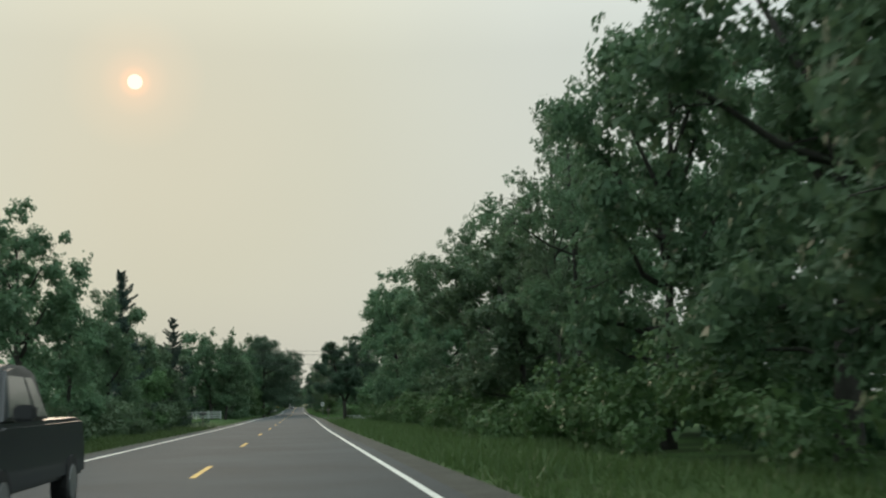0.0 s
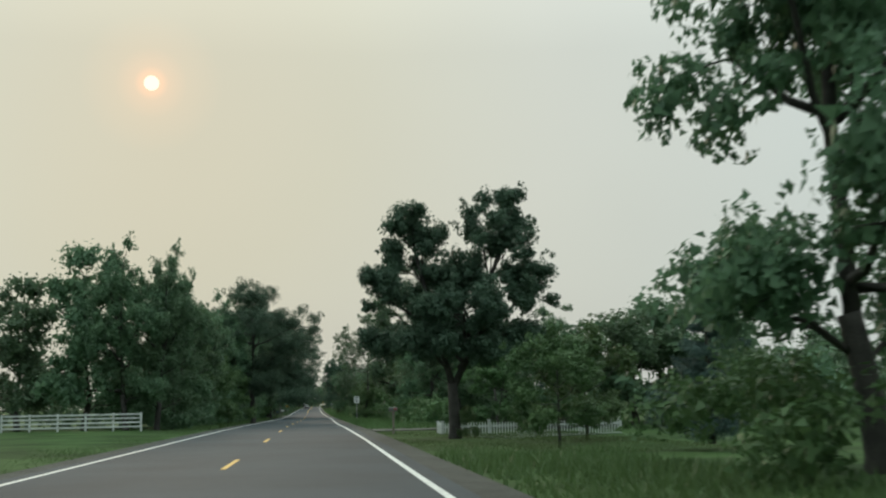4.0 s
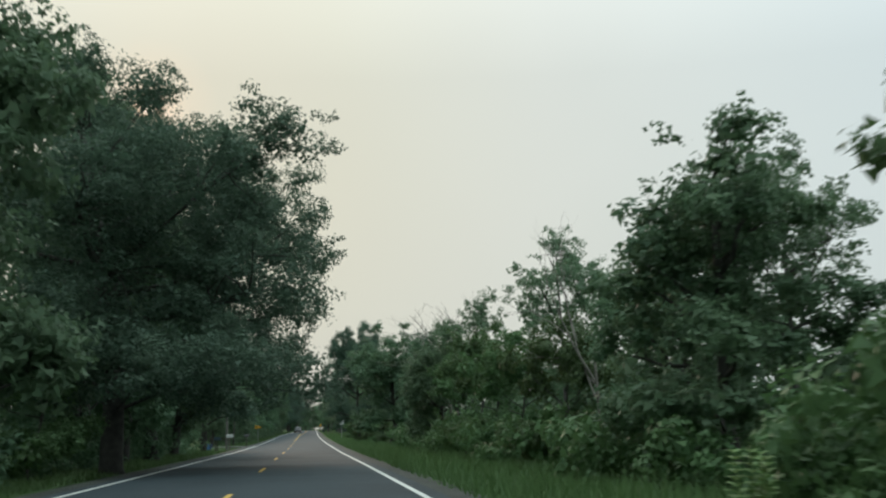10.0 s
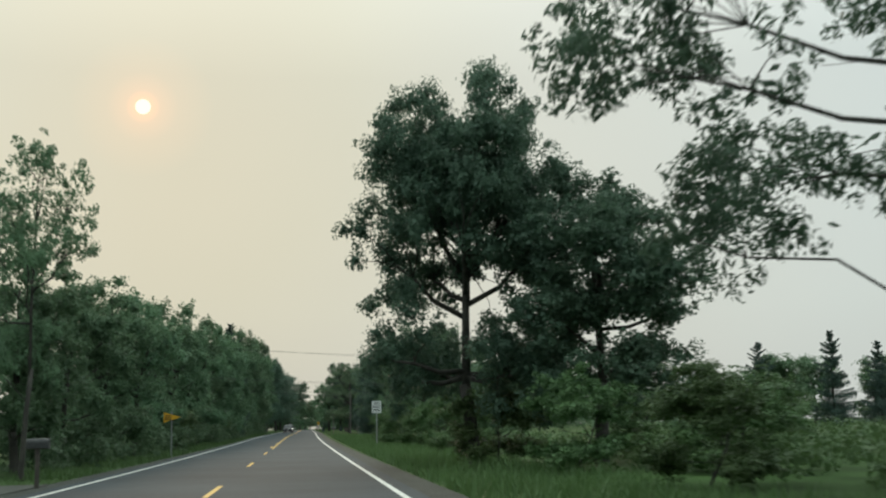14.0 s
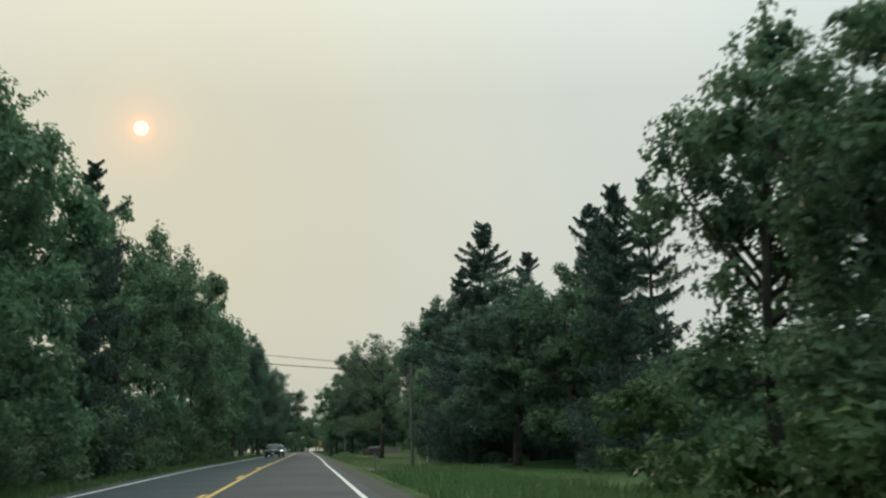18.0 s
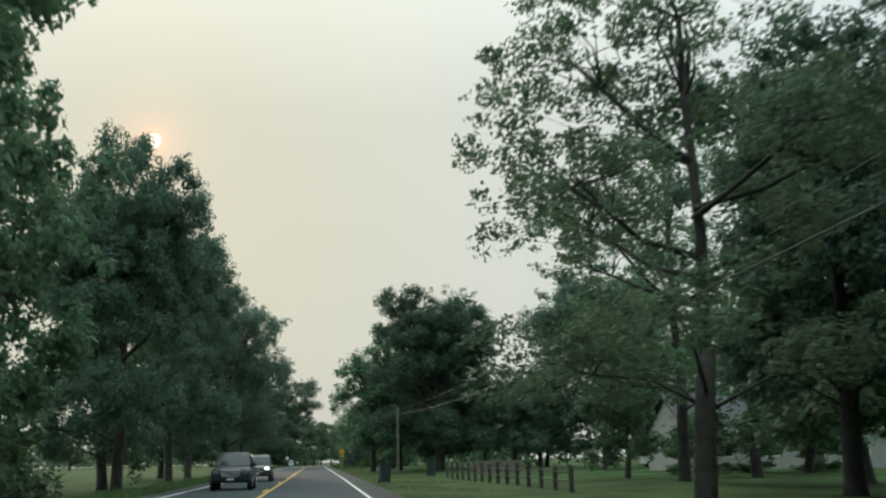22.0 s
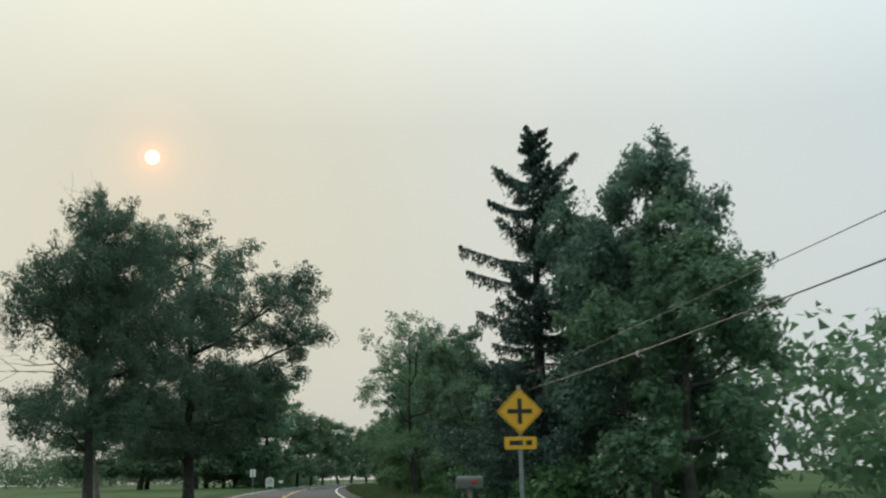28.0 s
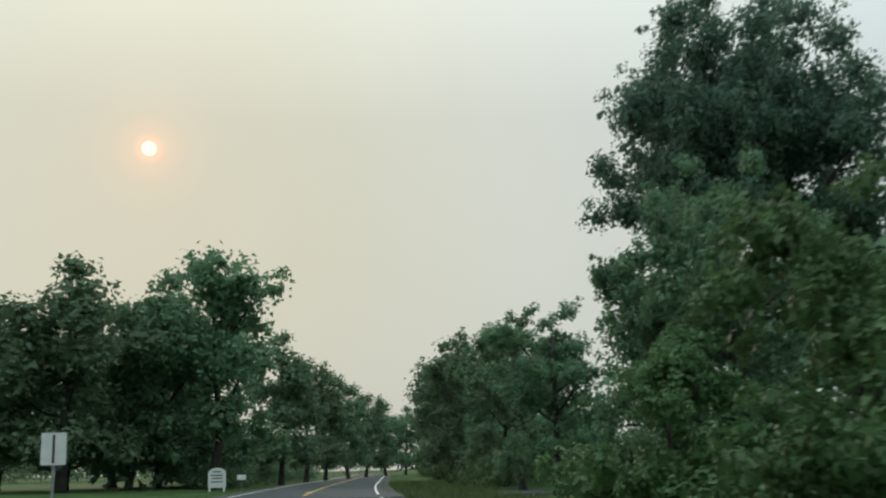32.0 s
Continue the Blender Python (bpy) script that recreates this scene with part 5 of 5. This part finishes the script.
def house():
    r = thing("house", 23, 590, 0, "low pale-sided house with a dark shingled roof", "house")
    X, Y, E, R = 15.0, 9.0, 2.7, 5.0
    part("wall", boxed(0, X, 0, 0.18, -0.4, E), M_SIDING, r)
    part("wall", boxed(0, X, Y - 0.18, Y, -0.4, E), M_SIDING, r)
    for x in (0.0, X - 0.18):
        v = [(a, b, c) for a in (x, x + 0.18) for b, c in ((0.18, -0.4), (Y - 0.18, -0.4), (Y - 0.18, E), (Y / 2, R - 0.15), (0.18, E))]
        mesh_part("gable_wall", v, [(4, 3, 2, 1, 0), (5, 6, 7, 8, 9)] + [(i, (i + 1) % 5, (i + 1) % 5 + 5, i + 5) for i in range(5)], M_SIDING, r)
    for s in (0, 1):
        y0, y1 = (-0.5, Y / 2) if s == 0 else (Y + 0.5, Y / 2)
        v = [(-0.4, y0, E - 0.2), (X + 0.4, y0, E - 0.2), (X + 0.4, y1, R + 0.05), (-0.4, y1, R + 0.05)]
        v += [(a, b, c + 0.16) for a, b, c in v]
        mesh_part("roof", v, [(3, 2, 1, 0), (4, 5, 6, 7), (0, 1, 5, 4), (1, 2, 6, 5), (2, 3, 7, 6), (3, 0, 4, 7)], M_ROOF, r)
        part("fascia", boxed(-0.4, X + 0.4, y0 - 0.03, y0 + 0.002, E - 0.22, E - 0.02), M_WHITE, r)
    for x in (1.6, 4.6, 10.5):
        w = part("window", boxed(x, x + 1.1, -0.03, -0.002, 0.95, 2.1), M_WHITE, r)
        part("pane", boxed(x + 0.07, x + 0.52, -0.038, -0.031, 1.02, 2.03), M_GLASS, w)
        part("pane", boxed(x + 0.58, x + 1.03, -0.038, -0.031, 1.02, 2.03), M_GLASS, w)
    d = part("door", boxed(7.6, 8.55, -0.03, -0.002, 0.0, 2.05), M_DARK_WOOD, r)
    rod("door_knob", (8.45, -0.07, 1.0), (8.45, -0.03, 1.0), 0.03, M_CHROME, d, 8)
    for x in (3.2, 5.0, 6.8):
        part("roof_vent", boxed(x, x + 0.35, 3.4, 3.7, 4.2, 4.75, 0.02), M_TRIM, r)


house()


# ---- vehicles ----
def vehicle(name, x, y, turn, paint, label, pickup=False):
    """Its front faces -y before turning."""
    r = thing(name, x, y, turn, label, "car" if not pickup else "pickup truck")
    W, L, hood, roof = 0.95, 4.8, 1.05, 1.72
    if pickup:
        W, L, hood, roof = 1.0, 5.6, 1.18, 1.86
    h2 = L / 2
    side = [(-h2, 0.42), (-h2, 0.85), (-h2 + 0.12, hood - 0.08), (-h2 + 1.25, hood), (h2 - 0.1, hood + 0.03), (h2, 0.9), (h2, 0.42)]

    def extrude(nm, prof, w0, w1, mat, parent, label=""):
        m = len(prof)
        zs = [p[1] for p in prof]
        lo, hi = min(zs), max(zs)
        wd = [w0 + (w1 - w0) * (z - lo) / (hi - lo + 1e-9) for _, z in prof]
        v = [(-w, yy, z) for w, (yy, z) in zip(wd, prof)] + [(w, yy, z) for w, (yy, z) in zip(wd, prof)]
        bm = bmesh.new()
        vs = [bm.verts.new(p) for p in v]
        bm.faces.new(vs[:m])
        bm.faces.new(vs[m:][::-1])
        for i in range(m):
            bm.faces.new((vs[i + m], vs[(i + 1) % m + m], vs[(i + 1) % m], vs[i]))
        bmesh.ops.recalc_face_normals(bm, faces=bm.faces)
        bmesh.ops.bevel(bm, geom=list(bm.edges), offset=0.05, segments=2, affect="EDGES", clamp_overlap=True)
        return part(nm, bm, mat, parent, label)

    extrude("body", side, W, W * 0.97, paint, r)
    back = h2 - (2.1 if pickup else 0.25)
    cab = [(-h2 + 1.15, hood - 0.02), (-h2 + 1.95, roof - 0.05), (-h2 + 2.3, roof), (back - 0.35, roof), (back - 0.1, roof - 0.08), (back, hood - 0.02)]
    extrude("cabin", cab, W * 0.93, W * 0.74, paint, r)

    def pane(nm, pts, label="dark tinted glass"):
        n = (Vector(pts[1]) - Vector(pts[0])).cross(Vector(pts[2]) - Vector(pts[0])).normalized()
        v = [Vector(p) + n * 0.012 for p in pts] + [Vector(p) - n * 0.012 for p in pts]
        k = len(pts)
        mesh_part(nm, v, [tuple(range(k)), tuple(range(2 * k - 1, k - 1, -1))] + [(i, i + k, (i + 1) % k + k, (i + 1) % k) for i in range(k)], M_GLASS, r, label)

    ya, za, yb, zb = -h2 + 1.23, hood + 0.07, -h2 + 1.88, roof - 0.13
    pane("windscreen", [(-W * 0.84, ya - 0.02, za), (W * 0.84, ya - 0.02, za), (W * 0.70, yb - 0.02, zb), (-W * 0.70, yb - 0.02, zb)])
    for s in (-1, 1):
        x0, x1 = s * (W * 0.925), s * (W * 0.765)
        mid = (-h2 + 2.0 + back) / 2
        for y0, y1, t0, t1 in ((ya + 0.25, mid - 0.05, yb + 0.1, mid - 0.05), (mid + 0.05, back - 0.15, mid + 0.05, back - 0.35)):
            q = [(x0, y0, hood + 0.06), (x0, y1, hood + 0.06), (x1, t1, roof - 0.14), (x1, t0, roof - 0.14)]
            pane("side_window", q if s > 0 else q[::-1])
        part("mirror", boxed(s * W - 0.02 if s > 0 else -W - 0.22, s * W + 0.22 if s > 0 else -W + 0.02, ya + 0.15, ya + 0.28, hood + 0.02, hood + 0.20, 0.03), M_TRIM, r)
        for yw in (-h2 + 0.95, h2 - 1.0):
            wv = [(s * (W - 0.20), yw, 0.36), (s * (W + 0.015), yw, 0.36)]
            tyre = rod("wheel", wv[0], wv[1], 0.36, M_TYRE, r, 20, "black tyre with alloy rim")
            rod("rim", (s * (W + 0.016), yw, 0.36), (s * (W + 0.03), yw, 0.36), 0.23, M_RIM, tyre, 14)
        part("headlight", boxed(s * W * 0.78 - 0.17, s * W * 0.78 + 0.17, -h2 - 0.02, -h2 + 0.1, 0.80, 0.95, 0.03), M_CHROME, r)
        part("tail_light", boxed(s * W * 0.85 - 0.1, s * W * 0.85 + 0.1, h2 - 0.06, h2 + 0.015, 0.75, 1.0, 0.02), M_RED, r)
    g = part("grille", boxed(-W * 0.52, W * 0.52, -h2 - 0.03, -h2 + 0.03, 0.68, 0.96, 0.02), M_TRIM, r)
    for k in range(4):
        part("grille_bar", boxed(-W * 0.5, W * 0.5, -h2 - 0.042, -h2 - 0.028, 0.72 + k * 0.06, 0.735 + k * 0.06), M_CHROME, g)
    part("bumper", boxed(-W * 0.99, W * 0.99, -h2 - 0.1, -h2 + 0.1, 0.42, 0.62, 0.04), M_CHROME if pickup else M_TRIM, r)
    part("number_plate", boxed(-0.16, 0.16, -h2 - 0.112, -h2 - 0.102, 0.47, 0.57, 0.002), M_SIGN_WHITE, r)
    part("windscreen_wiper", boxed(-0.5, 0.1, ya - 0.06, ya - 0.04, za - 0.01, za + 0.01), M_TRIM, r)
    return r


def suv(x, y, turn, paint, label, lights=False):
    """Its front faces -y before turning."""
    r = thing("suv", x, y, turn, label, "car", "oncoming cars")

    def ring_of(half):
        return half + [(-a, b, c) for a, b, c in half[-2:0:-1]]

    def loft(nm, rings, mat, parent, picks=None, caps=True, label=""):
        m, n = len(rings[0]), len(rings)
        f = [(i * m + k, i * m + (k + 1) % m, (i + 1) * m + (k + 1) % m, (i + 1) * m + k) for i in range(n - 1) for k in (picks or range(m))]
        if caps:
            f += [tuple(range(m - 1, -1, -1)), tuple(range((n - 1) * m, n * m))]
        pts = [p for ring in rings for p in ring]
        used = sorted({i for face in f for i in face})
        at = {i: k for k, i in enumerate(used)}
        return mesh_part(nm, [pts[i] for i in used], [tuple(at[i] for i in face) for face in f], mat, parent, label, True)

    rows = ((-2.42, 0.70, 0.44, 0.80), (-2.36, 0.86, 0.36, 0.93), (-2.15, 0.93, 0.34, 1.00), (-1.6, 0.95, 0.34, 1.05), (-1.05, 0.95, 0.34, 1.10), (0, 0.96, 0.34, 1.07),
            (1.2, 0.96, 0.34, 1.07), (2.1, 0.93, 0.36, 1.05), (2.38, 0.86, 0.42, 1.0), (2.42, 0.70, 0.5, 0.92))
    loft("body", [ring_of([(0, yy, zb + 0.03), (w * 0.55, yy, zb + 0.02), (w * 0.86, yy, zb - 0.02), (w * 0.98, yy, zb - 0.12), (w, yy, 0.72), (w * 0.99, yy, 0.52), (w * 0.9, yy, zl), (0, yy, zl)])
                  for yy, w, zl, zb in rows], paint, r)

    def level(z, grow=0.0):
        yf, yb, w = (float(np.interp(z, (1.0, 1.25, 1.5, 1.68, 1.76), q)) for q in ((-1.25, -0.98, -0.70, -0.46, -0.1), (2.28, 2.22, 2.12, 2.0, 1.8), (0.91, 0.87, 0.80, 0.73, 0.6)))
        yf, yb, w = yf - grow, yb + grow, w + grow
        return ring_of([(0, yf - 0.06, z), (w * 0.5, yf - 0.02, z), (w * 0.88, yf + 0.12, z), (w * 0.97, yf + 0.30, z), (w, (yf + yb) / 2 - 0.25, z), (w, (yf + yb) / 2 - 0.15, z),
                        (w * 0.99, yb - 0.75, z), (w * 0.97, yb - 0.35, z), (w * 0.86, yb - 0.06, z), (w * 0.5, yb, z), (0, yb + 0.02, z)])

    loft("cabin", [level(z) for z in (1.0, 1.2, 1.4, 1.55, 1.68, 1.76)], paint, r)
    glass = [level(z, 0.012) for z in (1.12, 1.3, 1.46, 1.60)]
    m = len(glass[0])
    for nm, picks in (("windscreen", (0, 1, m - 2, m - 1)), ("side_window", (3,)), ("side_window", (5,)), ("side_window", (m - 4,)), ("side_window", (m - 6,)), ("rear_window", (8, 9, 10, 11))):
        loft(nm, glass, M_GLASS, r, picks, False, "dark tinted glass")
    for sx in (-1, 1):
        part("mirror", boxed(min(sx * 0.90, sx * 1.12), max(sx * 0.90, sx * 1.12), -0.86, -0.72, 1.08, 1.24, 0.03), paint, r)
        for yw in (-1.50, 1.45):
            rod("wheel_arch", (sx * 0.80, yw, 0.40), (sx * 0.968, yw, 0.40), 0.44, M_TRIM, r, 20)
            tyre = rod("wheel", (sx * 0.74, yw, 0.36), (sx * 0.978, yw, 0.36), 0.36, M_TYRE, r, 20, "black tyre with alloy rim")
            rod("rim", (sx * 0.979, yw, 0.36), (sx * 0.99, yw, 0.36), 0.23, M_RIM, tyre, 14)
        part("headlight", boxed(sx * 0.66 - 0.15, sx * 0.66 + 0.15, -2.46, -2.30, 0.76, 0.92, 0.04), M_LIGHT if lights else M_CHROME, r)
        part("tail_light", boxed(sx * 0.84 - 0.07, sx * 0.84 + 0.07, 2.30, 2.41, 0.75, 1.0, 0.02), M_RED, r)
        rod("fog_light", (sx * 0.62, -2.47, 0.52), (sx * 0.62, -2.42, 0.52), 0.05, M_CHROME, r, 10)
        rod("roof_rail", (sx * 0.58, -0.1, 1.79), (sx * 0.58, 1.7, 1.79), 0.02, M_TRIM, r, 6)
    # trapezoid grille in a bright frame
    g = mesh_part("grille", [(a, b, c) for b in (-2.47, -2.38) for a, c in ((-0.46, 0.92), (0.46, 0.92), (0.38, 0.64), (-0.38, 0.64))],
                  [(3, 2, 1, 0), (4, 5, 6, 7), (0, 1, 5, 4), (1, 2, 6, 5), (2, 3, 7, 6), (3, 0, 4, 7)], M_TRIM, r)
    for (a, c), (b, d) in (((-0.46, 0.92), (0.46, 0.92)), ((0.46, 0.92), (0.38, 0.64)), ((0.38, 0.64), (-0.38, 0.64)), ((-0.38, 0.64), (-0.46, 0.92)), ((-0.43, 0.82), (0.43, 0.82)), ((-0.41, 0.73), (0.41, 0.73))):
        rod("grille_bar", (a, -2.475, c), (b, -2.475, d), 0.018, M_CHROME, g, 6)
    part("bumper", boxed(-0.84, 0.84, -2.48, -2.30, 0.40, 0.60, 0.05), paint, r)
    part("number_plate", boxed(-0.16, 0.16, -2.492, -2.482, 0.46, 0.56, 0.002), M_SIGN_WHITE, r)
    for x0 in (-0.45, 0.12):
        rod("windscreen_wiper", (x0, -1.30, 1.13), (x0 + 0.42, -1.24, 1.16), 0.012, M_TRIM, r, 5)
    return r


suv(-3.9, 578, 0, M_CAR_DARK, "dark grey car with a bright chrome grille in the oncoming lane")
suv(-3.8, 600, 0, M_CAR_SLATE, "dark slate car with headlights on in the oncoming lane", lights=True)
vehicle("pickup_truck", -4.05, 14.2, 0, M_CAR_DARK, "dark vehicle passing in the oncoming lane", pickup=True)
vehicle("parked_car", 30.7, 620, 80, M_CAR_WHITE, "white car parked on the yard driveway")


# ---- verge details ----
def milkweed(x, y, height):
    r = thing("milkweed", x, y, 20, "pale green milkweed with stacked broad leaves on the verge", "plant")
    rng = random.Random(5)
    for sx, sy in ((0, 0), (0.16, 0.05), (-0.13, 0.09), (0.07, -0.12)):
        h = height * rng.uniform(0.82, 1.0)
        mesh_part("stem", *tube([(sx * 0.5, sy * 0.5, -0.1), (sx, sy, h * 0.6), (sx * 1.2, sy * 1.2, h)], [0.012, 0.01, 0.005], 6), M_PALE_LEAF, r)
        for i in range(11):
            z, a = h * (0.22 + 0.075 * i), i * 1.57 + rng.uniform(-0.3, 0.3)
            ln = 0.19 * (1.1 - 0.05 * i)
            for a in (a, a + math.pi):
                c, d = math.cos(a), math.sin(a)
                px, py = sx * (1 + 0.2 * i / 11), sy * (1 + 0.2 * i / 11)
                v = [(px, py, z)]
                for u, w, up in ((0.3, 0.32, 0.28), (0.7, 0.34, 0.36), (1.0, 0.0, 0.28)):
                    for sgn in ((-1, 1) if w else (0,)):
                        v.append((px + c * ln * u - d * w * ln * sgn, py + d * ln * u + c * w * ln * sgn, z + up * ln))
                mesh_part("leaf", v, [(0, 1, 2), (1, 3, 4, 2), (3, 5, 4)], M_PALE_LEAF, r)


M_PALE_LEAF = foliage("leaves_milkweed", (0.19, 0.29, 0.11), (0.28, 0.38, 0.16), 0.35)
milkweed(4.75, 249.0, 1.05)


def storage_tub(x, y):
    r = thing("storage_tub", x, y, 8, "blue plastic storage tub standing on the lawn", "tub")
    part("body", boxed(-0.46, 0.46, -0.3, 0.3, 0.02, 0.5, 0.05), M_BLUE_TUB, r)
    part("lid", boxed(-0.5, 0.5, -0.34, 0.34, 0.5, 0.56, 0.02), M_BLUE_TUB, r, "flat blue lid")
    for sx in (-0.48, 0.48):
        part("handle", boxed(sx - 0.02, sx + 0.02, -0.1, 0.1, 0.36, 0.42, 0.01), M_BLUE_TUB, r)


M_BLUE_TUB = material("blue_plastic", (0.06, 0.16, 0.34), 0.5, var=0.15)
storage_tub(-9.3, 341.5)

lone = thing("fence_post", 9.6, 256.5, 0, "weathered grey wooden fence post at the field edge", "post")
mesh_part("post", *tube([(0, 0, -0.2), (0.01, 0, 0.6), (0.03, 0.01, 1.22)], [0.075, 0.07, 0.065], 9), M_GREY_WOOD, lone)

rack = thing("mailbox_rack", -8.3, 337.4, 0, "dark wooden rack with a long crossbar for mailboxes", "rack")
part("crossbar", boxed(-1.35, 1.0, -0.05, 0.05, 0.98, 1.09, 0.008), M_DARK_WOOD, rack)
for px in (-0.28, 0.12):
    part("post", boxed(px - 0.05, px + 0.05, 0.051, 0.151, -0.4, 1.15, 0.008), M_DARK_WOOD, rack)


# ---- undergrowth, backing woods and grass, too many to count ----
def thicket(name, label, y0, y1, x0, x1, height, step, size, leaves, length, mat, seed):
    """A long uneven bank of foliage between two offsets from the road."""
    rng = np.random.default_rng(seed)
    n = int((y1 - y0) / step * max(1, abs(x1 - x0) / (size * 1.6)) * max(1.0, height / (size * 1.5)) * 1.15)
    y = rng.uniform(y0, y1, n)
    top = height * (0.72 + 0.28 * np.sin(y * 0.21 + seed) * np.sin(y * 0.067 + 1.3 * seed))
    z = np.array([grade(v) for v in y]) + rng.uniform(0.15, 1.0, n) * np.maximum(0.3, top - size * 0.5)
    x = rng.uniform(min(x0, x1), max(x0, x1), n) + np.array([bend(v) for v in y])
    clumps = np.stack([x, y, z, size * rng.uniform(0.6, 1.25, n)], 1)
    me = crown_mesh(name, rng, clumps, leaves, length, length * 0.7, 0.3, mat, tufts=4)
    tagged(new(name, me), label, "undergrowth", kind="stuff")


BRUSH = "tangled green undergrowth along the wood edge"
BACK = "dense green foliage deeper in the wood"
for i, (y0, y1, x0, x1, hh) in enumerate((
        (-10, 119, 7.2, 9.6, 3.0), (166, 330, 6.6, 9.0, 2.8), (405, 452, 7.4, 9.8, 2.6), (700, 800, 7.2, 9.4, 3.0),
        (-10, 92, -9.6, -12.2, 2.6), (178, 330, -8.6, -11.4, 3.2), (372, 560, -8.2, -11.0, 3.0), (824, 960, 8.2, 11, 3.4), (850, 960, -9, -14, 3.4))):
    thicket("undergrowth", BRUSH, y0, y1, x0, x1, hh, 1.9, 1.0, int((y1 - y0) * 310), 0.168, M_BUSH if x0 > 0 else M_WOOD, 200 + i)
for i, (y0, y1, x0, x1, hh) in enumerate((
        (-10, 112, 12.5, 16, 6.5), (178, 330, 12, 16, 8.0), (405, 460, 13, 17, 7.5), (700, 800, 12, 16, 8.0),
        (-10, 92, -14, -18, 6.5), (182, 335, -13, -17, 8.5), (372, 575, -12.5, -16.5, 9.0), (824, 1000, 13, 18, 9), (850, 1000, -13, -20, 9),
        (120, 175, 34, 48, 6.0), (156, 166, 13, 34, 4.2), (1010, 1030, -220, 60, 15), (960, 1010, -120, -40, 12), (560, 660, 38, 44, 6), (335, 400, 40, 60, 5.5), (470, 700, 45, 70, 9.0), (500, 560, 26, 34, 9.0), (640, 720, 16, 30, 9.5), (470, 545, 16, 24, 8), (340, 372, -24, -30, 7.5), (96, 150, -32, -40, 7.0), (186, 200, -46, -12, 5.5))):
    thicket("backing_foliage", BACK, y0, y1, x0, x1, hh, 3.4, 1.9, int(max(y1 - y0, abs(x1 - x0)) * 110), 0.46, M_WOOD, 300 + i)


thicket("meadow_scrub", "low weedy scrub covering an unmown field", 324, 398, 9, 40, 1.5, 1.9, 1.1, 80000, 0.15, M_BUSH, 401)
thicket("meadow_scrub", "low weedy scrub covering an unmown field", 250, 268, 10, 30, 0.9, 1.9, 1.0, 9000, 0.2, M_BUSH, 402)


def grass(name, label, y0, y1, x0, x1, count, tall, seed):
    rng = np.random.default_rng(seed)
    y, x = rng.uniform(y0, y1, count), rng.uniform(x0, x1, count)
    z = np.array([grade(v) for v in y]) - 0.06
    p = np.stack([x + np.array([bend(v) for v in y]), y, z], 1)
    a = rng.uniform(0, math.pi, count)
    w = rng.uniform(0.015, 0.035, count) * (0.55 if tall < 0.2 else 1.0)
    h = tall * rng.uniform(0.45, 1.25, count) * (0.7 + 0.3 * np.sin(y * 0.4 + x))
    side = np.stack([np.cos(a) * w, np.sin(a) * w, np.zeros(count)], 1)
    tip = np.stack([rng.normal(0, 0.35, count) * h, rng.normal(0, 0.35, count) * h, h], 1)
    v = np.stack([p - side, p + side, p + tip], 1).reshape(-1, 3)
    me = bpy.data.meshes.new(name)
    me.from_pydata(v.tolist(), [], np.arange(len(v)).reshape(-1, 3).tolist())
    me.materials.append(M_GRASS)
    tagged(new(name, me), label, "grass", kind="stuff")


grass("tall_grass", "tall unmown grass on the verge", -5, 125, 3.1, 8.0, 26000, 0.42, 1)
grass("tall_grass", "tall unmown grass on the verge", 160, 480, 3.1, 7.8, 60000, 0.48, 2)
grass("tall_grass", "tall unmown grass on the verge", 690, 860, 3.1, 7.6, 26000, 0.45, 3)
grass("mown_grass", "short mown grass beside the road", 125, 160, 3.1, 12, 26000, 0.075, 4)
grass("mown_grass", "short mown grass beside the road", 480, 690, 3.1, 12, 60000, 0.09, 5)
grass("tall_grass", "tall unmown grass on the verge", -5, 99, -10, -7.0, 14000, 0.36, 6)
grass("tall_grass", "tall unmown grass on the verge", 176, 330, -10, -7.0, 20000, 0.36, 16)
grass("mown_grass", "short mown grass beside the road", 99, 176, -16, -7.0, 30000, 0.09, 17)
grass("tall_grass", "tall unmown grass on the verge", 368, 640, -9.5, -7.0, 30000, 0.36, 7)
grass("mown_grass", "short mown grass beside the road", 330, 368, -14, -7.0, 20000, 0.085, 8)
grass("mown_grass", "short mown grass beside the road", 640, 860, -14, -7.0, 40000, 0.10, 9)
